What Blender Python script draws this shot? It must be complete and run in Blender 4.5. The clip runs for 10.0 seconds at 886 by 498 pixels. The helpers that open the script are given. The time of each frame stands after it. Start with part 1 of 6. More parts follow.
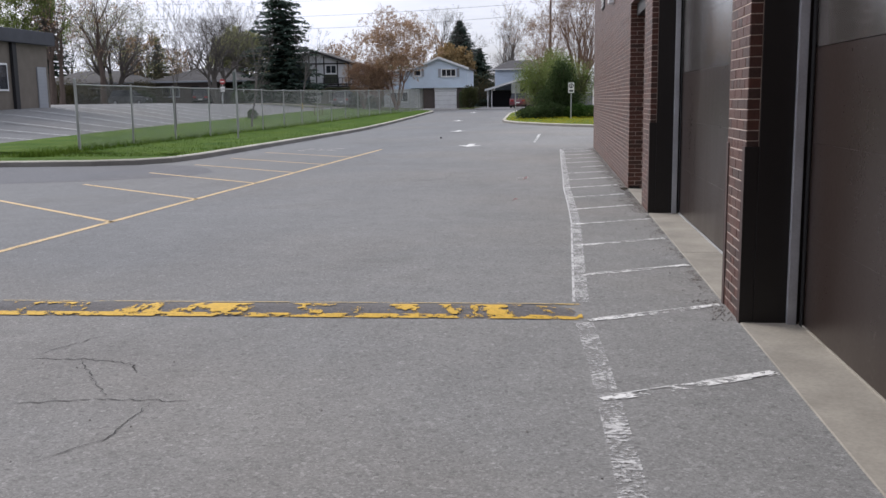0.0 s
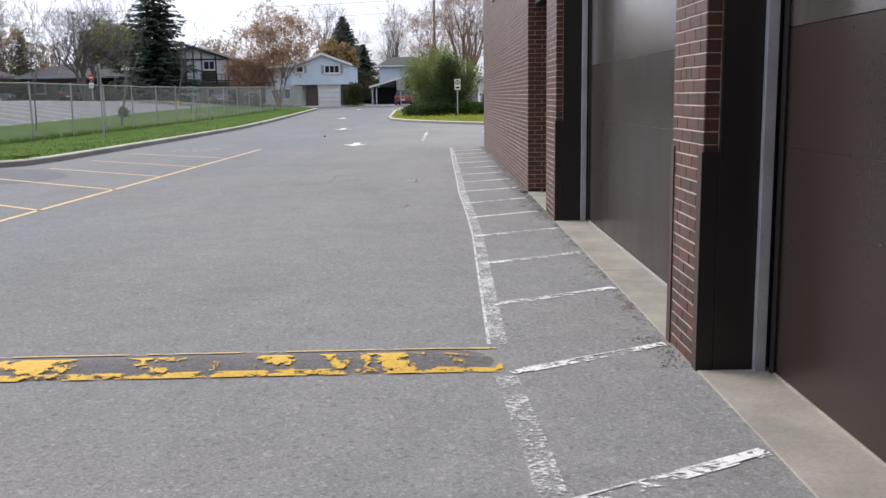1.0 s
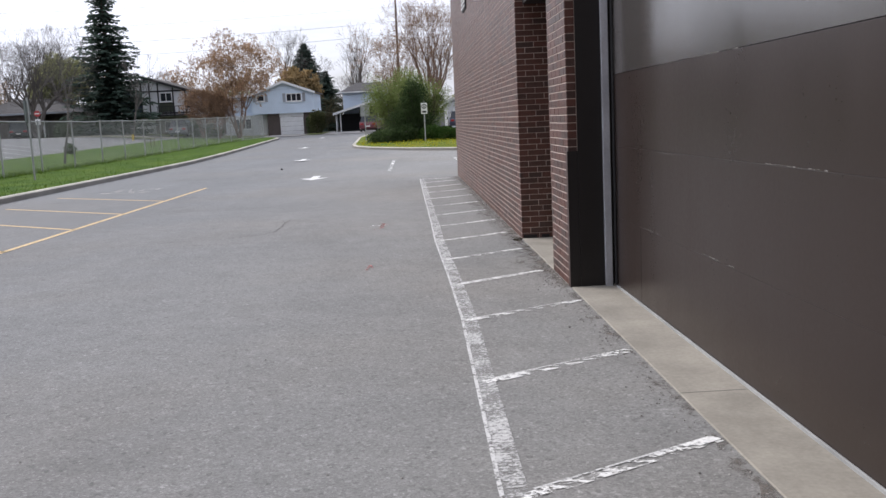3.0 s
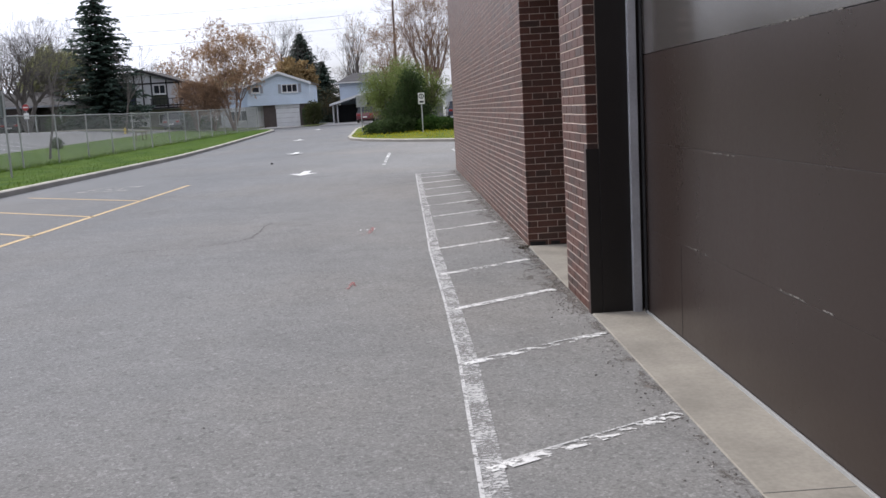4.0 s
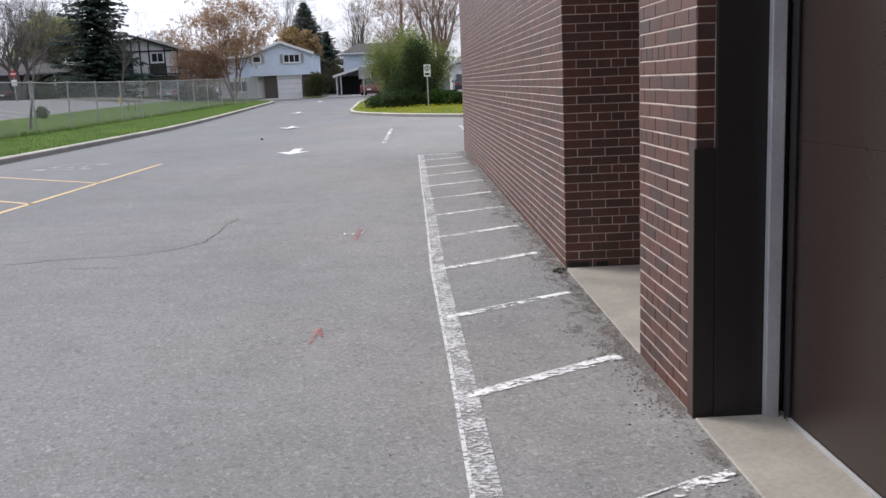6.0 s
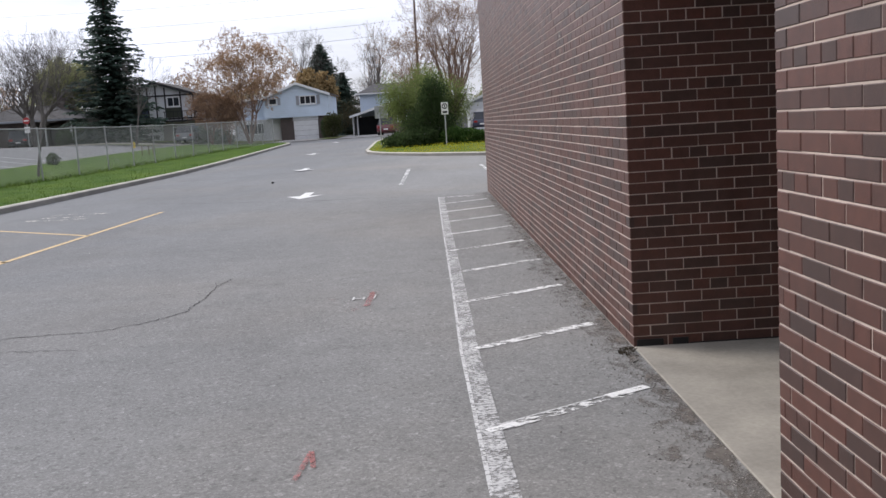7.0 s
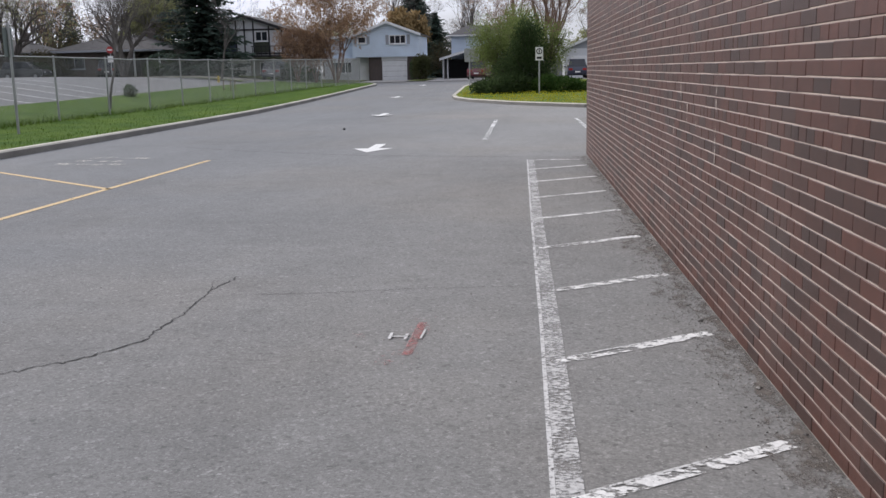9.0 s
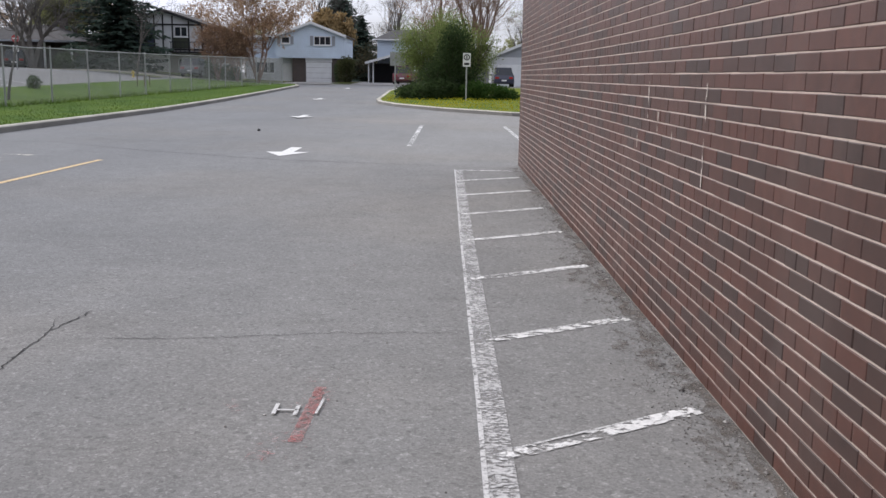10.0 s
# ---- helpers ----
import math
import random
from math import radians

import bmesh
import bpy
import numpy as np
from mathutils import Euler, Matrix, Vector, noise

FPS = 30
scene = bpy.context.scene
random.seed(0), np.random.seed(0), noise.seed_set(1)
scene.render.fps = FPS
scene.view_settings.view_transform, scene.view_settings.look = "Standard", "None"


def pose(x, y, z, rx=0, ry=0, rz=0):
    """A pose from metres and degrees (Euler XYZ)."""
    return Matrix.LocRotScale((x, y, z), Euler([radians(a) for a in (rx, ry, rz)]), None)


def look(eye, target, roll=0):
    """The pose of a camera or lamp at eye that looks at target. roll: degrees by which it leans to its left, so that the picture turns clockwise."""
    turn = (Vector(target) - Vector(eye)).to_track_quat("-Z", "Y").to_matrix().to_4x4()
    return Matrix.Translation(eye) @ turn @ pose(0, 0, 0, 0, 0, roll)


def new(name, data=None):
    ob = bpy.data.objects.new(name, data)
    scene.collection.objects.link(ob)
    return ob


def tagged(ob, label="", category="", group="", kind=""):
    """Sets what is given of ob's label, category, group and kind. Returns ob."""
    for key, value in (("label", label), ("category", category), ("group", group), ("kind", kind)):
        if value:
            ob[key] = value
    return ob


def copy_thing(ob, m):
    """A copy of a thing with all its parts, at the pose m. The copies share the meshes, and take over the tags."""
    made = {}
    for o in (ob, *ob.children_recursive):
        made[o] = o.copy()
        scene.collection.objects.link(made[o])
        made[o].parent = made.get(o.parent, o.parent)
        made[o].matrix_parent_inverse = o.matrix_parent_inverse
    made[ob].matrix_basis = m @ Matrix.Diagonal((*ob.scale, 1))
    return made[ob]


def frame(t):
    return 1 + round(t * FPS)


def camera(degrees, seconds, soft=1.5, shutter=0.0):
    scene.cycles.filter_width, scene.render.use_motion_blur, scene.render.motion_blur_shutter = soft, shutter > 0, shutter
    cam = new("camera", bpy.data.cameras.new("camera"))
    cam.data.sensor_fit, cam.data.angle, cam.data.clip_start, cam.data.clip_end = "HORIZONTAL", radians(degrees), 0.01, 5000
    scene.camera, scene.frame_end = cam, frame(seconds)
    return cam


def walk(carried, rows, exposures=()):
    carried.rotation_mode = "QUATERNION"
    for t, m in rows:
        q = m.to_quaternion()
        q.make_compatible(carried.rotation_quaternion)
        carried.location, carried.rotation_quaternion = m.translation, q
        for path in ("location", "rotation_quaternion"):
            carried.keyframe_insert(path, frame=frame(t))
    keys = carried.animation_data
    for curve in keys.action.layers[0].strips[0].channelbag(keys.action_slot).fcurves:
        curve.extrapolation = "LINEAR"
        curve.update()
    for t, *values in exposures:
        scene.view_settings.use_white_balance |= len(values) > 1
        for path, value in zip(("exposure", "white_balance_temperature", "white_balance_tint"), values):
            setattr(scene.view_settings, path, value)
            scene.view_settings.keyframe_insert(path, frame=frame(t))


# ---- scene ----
cam = camera(50.5, 10.0, soft=1.5)
EXPOSURE = 0.0
# the clip's own slow changes of exposure
GAIN = [(0, -0.1), (1, 0.2), (1.5, 0.12), (2, 0.0), (2.5, 0.1), (4, 0.06), (4.5, 0.18), (5.2, 0.2), (6.5, 0.1), (7.5, -0.14), (8.5, -0.2), (9.5, -0.14), (10, -0.08)]
PATH = [
    (0, (-1.3, -2.405, 1.562), (-1.53, -0.443, 1.248), -0.8),
    (0.5, (-1.349, -1.695, 1.538), (-1.455, 0.258, 1.122), -3.2),
    (1, (-1.434, -0.916, 1.542), (-1.425, 1.058, 1.219), -0.8),
    (1.5, (-1.392, -0.005, 1.561), (-1.369, 1.975, 1.28), -4.5),
    (2, (-1.454, 0.645, 1.544), (-1.331, 2.622, 1.263), -1.0),
    (2.5, (-1.449, 1.353, 1.551), (-1.284, 3.327, 1.272), -0.8),
    (2.7, (-1.448, 1.717, 1.558), (-1.341, 3.694, 1.273), -1.4),
    (3.8, (-1.355, 3.433, 1.552), (-1.287, 5.418, 1.323), -3.9),
    (4, (-1.323, 3.722, 1.569), (-1.252, 5.699, 1.273), -3.2),
    (4.5, (-1.316, 4.452, 1.576), (-1.173, 6.417, 1.234), 0.6),
    (5, (-1.236, 5.14, 1.588), (-1.181, 7.11, 1.249), -2.9),
    (5.2, (-1.22, 5.484, 1.568), (-1.161, 7.455, 1.233), -1.5),
    (6.3, (-1.246, 7.005, 1.528), (-1.189, 8.973, 1.175), -2.6),
    (6.5, (-1.273, 7.455, 1.507), (-1.248, 9.438, 1.249), -1.9),
    (7, (-1.247, 8.16, 1.501), (-1.224, 10.142, 1.233), -3.5),
    (7.5, (-1.21, 8.881, 1.536), (-1.23, 10.864, 1.274), -1.7),
    (8, (-1.213, 9.635, 1.54), (-1.27, 11.613, 1.25), -1.8),
    (8.5, (-1.188, 10.365, 1.536), (-1.421, 12.326, 1.222), -2.6),
    (9, (-1.221, 11.06, 1.528), (-1.38, 13.018, 1.153), -1.2),
    (9.5, (-1.251, 11.777, 1.48), (-1.476, 13.723, 1.073), -2.3),
    (10, (-1.268, 12.447, 1.435), (-1.261, 14.414, 1.072), 1.0),
]
walk(cam, [(t, look(eye, target, roll)) for t, eye, target, roll in PATH], [(t, EXPOSURE + e, 6420, 13) for t, e in GAIN])

# ---- world and sun ----
world = bpy.data.worlds.new("sky")
scene.world = world
world.use_nodes = True
wt = world.node_tree
wt.nodes.clear()
w_out = wt.nodes.new("ShaderNodeOutputWorld")
w_bg = wt.nodes.new("ShaderNodeBackground")
w_sky = wt.nodes.new("ShaderNodeTexSky")
w_sky.sky_type, w_sky.sun_disc = "NISHITA", False
w_sky.sun_elevation, w_sky.sun_rotation = radians(37), radians(-57)
w_sky.air_density, w_sky.dust_density = 1.0, 2.0
w_co = wt.nodes.new("ShaderNodeTexCoord")
w_map = wt.nodes.new("ShaderNodeMapping")
w_map.inputs["Scale"].default_value = (1.0, 1.0, 5.0)
w_noise = wt.nodes.new("ShaderNodeTexNoise")
w_noise.inputs["Scale"].default_value, w_noise.inputs["Detail"].default_value, w_noise.inputs["Roughness"].default_value = 2.2, 6.0, 0.55
w_ramp = wt.nodes.new("ShaderNodeValToRGB")
w_ramp.color_ramp.elements[0].position, w_ramp.color_ramp.elements[0].color = 0.36, (0.5, 0.5, 0.5, 1)
w_ramp.color_ramp.elements[1].position, w_ramp.color_ramp.elements[1].color = 0.56, (0.97, 0.97, 0.97, 1)
w_mix = wt.nodes.new("ShaderNodeMix")
w_mix.data_type = "RGBA"
w_mix.inputs[7].default_value = (14.7, 15.3, 17.0, 1)  # bright cloud veil
wt.links.new(w_co.outputs["Generated"], w_map.inputs["Vector"])
wt.links.new(w_map.outputs["Vector"], w_noise.inputs["Vector"])
wt.links.new(w_noise.outputs["Fac"], w_ramp.inputs["Fac"])
wt.links.new(w_ramp.outputs["Color"], w_mix.inputs[0])
wt.links.new(w_sky.outputs["Color"], w_mix.inputs[6])
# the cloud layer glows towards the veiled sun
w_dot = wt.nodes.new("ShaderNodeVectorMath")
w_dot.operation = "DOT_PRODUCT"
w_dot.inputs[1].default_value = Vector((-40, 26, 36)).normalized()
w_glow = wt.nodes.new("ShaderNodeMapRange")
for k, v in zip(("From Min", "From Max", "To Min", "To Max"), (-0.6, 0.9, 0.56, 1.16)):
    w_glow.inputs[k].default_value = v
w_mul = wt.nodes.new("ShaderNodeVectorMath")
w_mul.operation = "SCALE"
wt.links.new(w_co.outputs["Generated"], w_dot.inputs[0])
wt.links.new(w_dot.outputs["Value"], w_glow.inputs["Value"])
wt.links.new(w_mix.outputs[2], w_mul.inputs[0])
# an overcast sky is dimmer towards the horizon than overhead
w_sep = wt.nodes.new("ShaderNodeSeparateXYZ")
w_rise = wt.nodes.new("ShaderNodeMapRange")
for k, v in zip(("From Min", "From Max", "To Min", "To Max"), (0.0, 0.6, 0.93, 1.3)):
    w_rise.inputs[k].default_value = v
w_both = wt.nodes.new("ShaderNodeMath")
w_both.operation = "MULTIPLY"
wt.links.new(w_co.outputs["Generated"], w_sep.inputs[0])
wt.links.new(w_sep.outputs["Z"], w_rise.inputs["Value"])
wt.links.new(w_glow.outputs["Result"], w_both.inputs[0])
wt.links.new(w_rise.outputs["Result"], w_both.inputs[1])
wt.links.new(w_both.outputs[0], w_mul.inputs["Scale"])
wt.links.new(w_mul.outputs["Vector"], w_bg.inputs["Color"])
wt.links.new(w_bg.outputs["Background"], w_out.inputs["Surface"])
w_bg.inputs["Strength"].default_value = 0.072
sun = new("sun", bpy.data.lights.new("sun", "SUN"))
sun.data.energy, sun.data.angle, sun.data.color = 2.3, radians(24), (1.0, 0.95, 0.88)
sun.matrix_world = look((-40, 26, 36), (0, 0, 0))


# ---- materials ----
def nodes_of(name):
    m = bpy.data.materials.new(name)
    m.use_nodes = True
    nt = m.node_tree
    return m, nt, nt.nodes["Principled BSDF"]


def coords(nt, kind="Object"):
    return nt.nodes.new("ShaderNodeTexCoord").outputs[kind]


def noise_fac(nt, vec, scale, detail=4.0, rough=0.55, stretch=None):
    if stretch:
        mp = nt.nodes.new("ShaderNodeMapping")
        mp.inputs["Scale"].default_value = stretch
        nt.links.new(vec, mp.inputs["Vector"])
        vec = mp.outputs["Vector"]
    n = nt.nodes.new("ShaderNodeTexNoise")
    n.inputs["Scale"].default_value, n.inputs["Detail"].default_value, n.inputs["Roughness"].default_value = scale, detail, rough
    nt.links.new(vec, n.inputs["Vector"])
    return n.outputs["Fac"]


def ramp(nt, fac, stops):
    r = nt.nodes.new("ShaderNodeValToRGB")
    el = r.color_ramp.elements
    while len(el) < len(stops):
        el.new(0.5)
    for e, (p, c) in zip(el, stops):
        e.position = p
        e.color = (c, c, c, 1) if isinstance(c, (int, float)) else (*c, 1)
    nt.links.new(fac, r.inputs["Fac"])
    return r.outputs["Color"]


def mix(nt, fac, a, b, blend="MIX"):
    n = nt.nodes.new("ShaderNodeMix")
    n.data_type, n.blend_type = "RGBA", blend
    for sock, v in ((0, fac), (6, a), (7, b)):
        if isinstance(v, (int, float)):
            n.inputs[sock].default_value = v if sock == 0 else (v, v, v, 1)
        elif isinstance(v, tuple):
            n.inputs[sock].default_value = (*v, 1)
        else:
            nt.links.new(v, n.inputs[sock])
    return n.outputs[2]


def bump(nt, bsdf, height, strength, distance):
    b = nt.nodes.new("ShaderNodeBump")
    b.inputs["Strength"].default_value, b.inputs["Distance"].default_value = strength, distance
    nt.links.new(height, b.inputs["Height"])
    nt.links.new(b.outputs["Normal"], bsdf.inputs["Normal"])


def plain(name, color, rough=0.7, metal=0.0, vary=0.25, scale=6.0, relief=0.15, coat=0.0):
    """Paint, metal or plastic with two scales of wear."""
    m, nt, b = nodes_of(name)
    v = coords(nt)
    big = noise_fac(nt, v, scale * 0.25, 3)
    fine = noise_fac(nt, v, scale * 6, 5)
    c = mix(nt, 1.0, color, ramp(nt, big, [(0.3, 1 - vary), (0.7, 1.0)]), "MULTIPLY")
    c = mix(nt, 1.0, c, ramp(nt, fine, [(0.3, 1 - vary * 0.5), (0.7, 1.0)]), "MULTIPLY")
    nt.links.new(c, b.inputs["Base Color"])
    b.inputs["Roughness"].default_value, b.inputs["Metallic"].default_value = rough, metal
    b.inputs["Coat Weight"].default_value = coat
    if relief:
        bump(nt, b, fine, relief, 0.004)
    return m


def asphalt(name, base):
    m, nt, b = nodes_of(name)
    v = coords(nt)
    patches = noise_fac(nt, v, 0.22, 4, 0.6)
    streaks = noise_fac(nt, v, 0.5, 4, 0.6, (1.6, 0.35, 1))
    mid = noise_fac(nt, v, 3.0, 5, 0.65)
    vor = nt.nodes.new("ShaderNodeTexVoronoi")
    vor.inputs["Scale"].default_value = 95.0
    nt.links.new(v, vor.inputs["Vector"])
    fine = noise_fac(nt, v, 130, 3, 0.7)
    c = mix(nt, patches, tuple(x * 0.86 for x in base), tuple(x * 1.12 for x in base))
    c = mix(nt, 1.0, c, ramp(nt, streaks, [(0.3, 0.93), (0.65, 1.02)]), "MULTIPLY")
    c = mix(nt, 1.0, c, ramp(nt, mid, [(0.3, 0.91), (0.7, 1.05)]), "MULTIPLY")
    smudge = noise_fac(nt, v, 0.55, 6, 0.62)
    c = mix(nt, 1.0, c, ramp(nt, smudge, [(0.56, 1.0), (0.74, 0.87)]), "MULTIPLY")
    stone = nt.nodes.new("ShaderNodeSeparateColor")
    nt.links.new(vor.outputs["Color"], stone.inputs["Color"])
    c = mix(nt, 1.0, c, ramp(nt, stone.outputs["Red"], [(0.0, 0.78), (0.55, 0.99), (0.9, 1.06), (1.0, 1.35)]), "MULTIPLY")
    c = mix(nt, 1.0, c, ramp(nt, fine, [(0.35, 0.84), (0.65, 1.08)]), "MULTIPLY")
    vor2 = nt.nodes.new("ShaderNodeTexVoronoi")
    vor2.inputs["Scale"].default_value = 42.0
    nt.links.new(v, vor2.inputs["Vector"])
    stone2 = nt.nodes.new("ShaderNodeSeparateColor")
    nt.links.new(vor2.outputs["Color"], stone2.inputs["Color"])
    c = mix(nt, 1.0, c, ramp(nt, stone2.outputs["Green"], [(0.0, 0.76), (0.10, 0.95), (0.2, 1.0), (0.9, 1.0), (0.96, 1.1), (1.0, 1.3)]), "MULTIPLY")
    # the colour gets darker and bluer away from the building, with a wavering edge
    sep = nt.nodes.new("ShaderNodeSeparateXYZ")
    nt.links.new(v, sep.inputs[0])
    wob = nt.nodes.new("ShaderNodeMath")
    wob.operation, wob.inputs[1].default_value = "MULTIPLY_ADD", 3.0
    nt.links.new(patches, wob.inputs[0])
    nt.links.new(sep.outputs["X"], wob.inputs[2])
    lane = nt.nodes.new("ShaderNodeMapRange")
    for k, val in zip(("From Min", "From Max", "To Min", "To Max"), (-5.0, 0.5, 1.0, 0.0)):
        lane.inputs[k].default_value = val
    nt.links.new(wob.outputs[0], lane.inputs["Value"])
    c = mix(nt, lane.outputs["Result"], c, mix(nt, 1.0, c, (0.76, 0.785, 0.825), "MULTIPLY"))
    # brownish dust worn into broad areas
    dust = noise_fac(nt, v, 0.16, 5, 0.6)
    c = mix(nt, ramp(nt, dust, [(0.45, 0.0), (0.7, 0.5)]), c, mix(nt, 1.0, c, (1.09, 1.0, 0.9), "MULTIPLY"))
    nt.links.new(c, b.inputs["Base Color"])
    b.inputs["Roughness"].default_value = 0.9
    b.inputs["Specular IOR Level"].default_value = 0.2
    bump(nt, b, mix(nt, 0.5, vor.outputs["Distance"], fine), 0.3, 0.005)
    return m


def worn_paint(name, color, wear, scale=14.0, stretch=(1, 1, 1), soft=0.05):
    """Road paint that has flaked off in patches; the surface below shows through."""
    m, nt, b = nodes_of(name)
    v = coords(nt)
    n1 = noise_fac(nt, v, scale, 6, 0.7, stretch)
    n2 = noise_fac(nt, v, scale * 0.12, 3, 0.5)
    dirt = noise_fac(nt, v, 40, 4, 0.7)
    nt.links.new(mix(nt, 1.0, color, ramp(nt, dirt, [(0.3, 0.72), (0.6, 1.0)]), "MULTIPLY"), b.inputs["Base Color"])
    b.inputs["Roughness"].default_value = 0.8
    add = nt.nodes.new("ShaderNodeMath")
    add.operation = "ADD"
    sc = nt.nodes.new("ShaderNodeMath")
    sc.operation, sc.inputs[1].default_value = "MULTIPLY", 0.4
    nt.links.new(n2, sc.inputs[0])
    nt.links.new(n1, add.inputs[0])
    nt.links.new(sc.outputs[0], add.inputs[1])
    cover = ramp(nt, add.outputs[0], [(wear, 0.0), (min(1.0, wear + soft), 1.0)])
    tr = nt.nodes.new("ShaderNodeBsdfTransparent")
    ms = nt.nodes.new("ShaderNodeMixShader")
    nt.links.new(cover, ms.inputs[0])
    nt.links.new(tr.outputs[0], ms.inputs[1])
    nt.links.new(b.outputs[0], ms.inputs[2])
    nt.links.new(ms.outputs[0], nt.nodes["Material Output"].inputs["Surface"])
    return m


def brick_material(name, per_object):
    m, nt, b = nodes_of(name)
    v = coords(nt, "Object")
    geo = nt.nodes.new("ShaderNodeNewGeometry")
    if per_object:
        rnd = nt.nodes.new("ShaderNodeObjectInfo").outputs["Random"]
    else:
        rnd = geo.outputs["Random Per Island"]
    pos = geo.outputs["Position"]
    c = ramp(nt, rnd, [(0.0, (0.092, 0.037, 0.027)), (0.2, (0.106, 0.040, 0.028)), (0.34, (0.082, 0.035, 0.026)), (0.44, (0.065, 0.032, 0.025)), (0.54, (0.054, 0.030, 0.025)), (0.64, (0.066, 0.032, 0.025)), (0.74, (0.09, 0.037, 0.027)), (0.88, (0.11, 0.043, 0.030)), (1.0, (0.074, 0.034, 0.026))])
    blot = noise_fac(nt, pos, 16, 5, 0.65)
    grain = noise_fac(nt, pos, 160, 4, 0.7)
    streak = noise_fac(nt, pos, 1.3, 4, 0.6, (1, 1, 0.25))
    c = mix(nt, 1.0, c, ramp(nt, blot, [(0.3, 0.72), (0.7, 1.15)]), "MULTIPLY")
    c = mix(nt, 1.0, c, ramp(nt, grain, [(0.3, 0.78), (0.7, 1.12)]), "MULTIPLY")
    c = mix(nt, ramp(nt, streak, [(0.5, 0.0), (0.8, 0.22)]), c, (0.24, 0.20, 0.18))
    nt.links.new(c, b.inputs["Base Color"])
    b.inputs["Roughness"].default_value = 0.46
    b.inputs["Specular IOR Level"].default_value = 0.55
    bump(nt, b, grain, 0.35, 0.003)
    return m


M_ASPHALT = asphalt("asphalt", (0.26, 0.259, 0.252))
M_ASPHALT_DARK = asphalt("asphalt_dark", (0.17, 0.165, 0.165))
M_WHITE_LINE = worn_paint("white_line_paint", (0.6, 0.6, 0.59), 0.62, 44, (0.8, 1.2, 1), 0.15)
M_HATCH = worn_paint("hatch_paint", (0.82, 0.82, 0.8), 0.68, 15, (0.7, 1.3, 1))
M_HATCH_END = worn_paint("hatch_end_paint", (0.84, 0.84, 0.82), 0.645, 20)
M_WHITE_ARROW = worn_paint("white_arrow_paint", (0.75, 0.75, 0.73), 0.5, 12)
M_THIN_LINE = worn_paint("thin_line_paint", (0.64, 0.64, 0.63), 0.57, 40, (1, 1, 1), 0.12)
M_FAINT = worn_paint("faint_paint", (0.55, 0.53, 0.47), 0.7, 16)
M_YELLOW = worn_paint("yellow_line_paint", (0.64, 0.47, 0.25), 0.5, 20, (1, 1, 1), 0.12)
M_BUMP_YELLOW = worn_paint("bump_yellow_paint", (0.72, 0.45, 0.06), 0.715, 3.4, (1, 0.7, 1), 0.03)
M_RED = worn_paint("red_spray_paint", (0.45, 0.165, 0.155), 0.59, 30, (1, 1, 1), 0.35)
M_PINK = worn_paint("faint_red_overspray", (0.42, 0.2, 0.19), 0.76, 34, (1, 1, 1), 0.35)
M_BRICK = brick_material("brick_single", True)
M_BRICK_JOINED = brick_material("brick_joined", False)
M_MORTAR = plain("mortar", (0.62, 0.515, 0.445), 0.92, vary=0.3, scale=8)
M_CONCRETE = plain("concrete", (0.40, 0.37, 0.315), 0.9, vary=0.36, scale=7)
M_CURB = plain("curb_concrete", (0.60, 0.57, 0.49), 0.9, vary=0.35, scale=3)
# kerb front: grime and shade are both put into this darker colour
M_CURB_FACE = plain("grimy_shaded_kerb_face", (0.26, 0.25, 0.23), 0.9, vary=0.35, scale=3)
M_STEEL_BROWN = plain("brown_painted_steel", (0.075, 0.045, 0.04), 0.5, vary=0.25, scale=5)
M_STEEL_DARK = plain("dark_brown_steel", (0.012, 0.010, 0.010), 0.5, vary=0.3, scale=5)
M_GALV = plain("galvanised_steel", (0.62, 0.65, 0.7), 0.45, 0.4, vary=0.25, scale=12)
M_WIRE = plain("dull_fence_wire", (0.3, 0.31, 0.32), 0.7, 0.2, vary=0.3, scale=8)
M_GALV_DULL = plain("weathered_galvanised_steel", (0.44, 0.45, 0.45), 0.6, 0.3, vary=0.3, scale=8)
M_DARK = plain("dark_void", (0.012, 0.012, 0.013), 0.6, vary=0.3)


def door_material(name, color, rough, ior=1.5):
    m, nt, b = nodes_of(name)
    v = coords(nt)
    smear = noise_fac(nt, v, 1.4, 5, 0.6, (1, 1, 0.35))
    fine = noise_fac(nt, v, 30, 5, 0.7)
    spots = noise_fac(nt, v, 9, 6, 0.75)
    c = mix(nt, smear, tuple(x * 0.8 for x in color), tuple(x * 1.2 for x in color))
    c = mix(nt, ramp(nt, spots, [(0.66, 0.0), (0.72, 0.25)]), c, (0.12, 0.11, 0.1))
    nt.links.new(c, b.inputs["Base Color"])
    nt.links.new(ramp(nt, mix(nt, 0.4, smear, fine), [(0.3, rough - 0.07), (0.7, rough + 0.1)]), b.inputs["Roughness"])
    b.inputs["IOR"].default_value = ior
    bump(nt, b, noise_fac(nt, v, 1.1, 2), 0.05, 0.02)
    return m


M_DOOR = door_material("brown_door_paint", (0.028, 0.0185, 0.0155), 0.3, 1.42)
# upper panels: glossier, with the base colour lightened to stand in for sky reflection
M_DOOR_TOP = door_material("glossy_lightened_door_paint", (0.06, 0.055, 0.052), 0.16, 2.1)


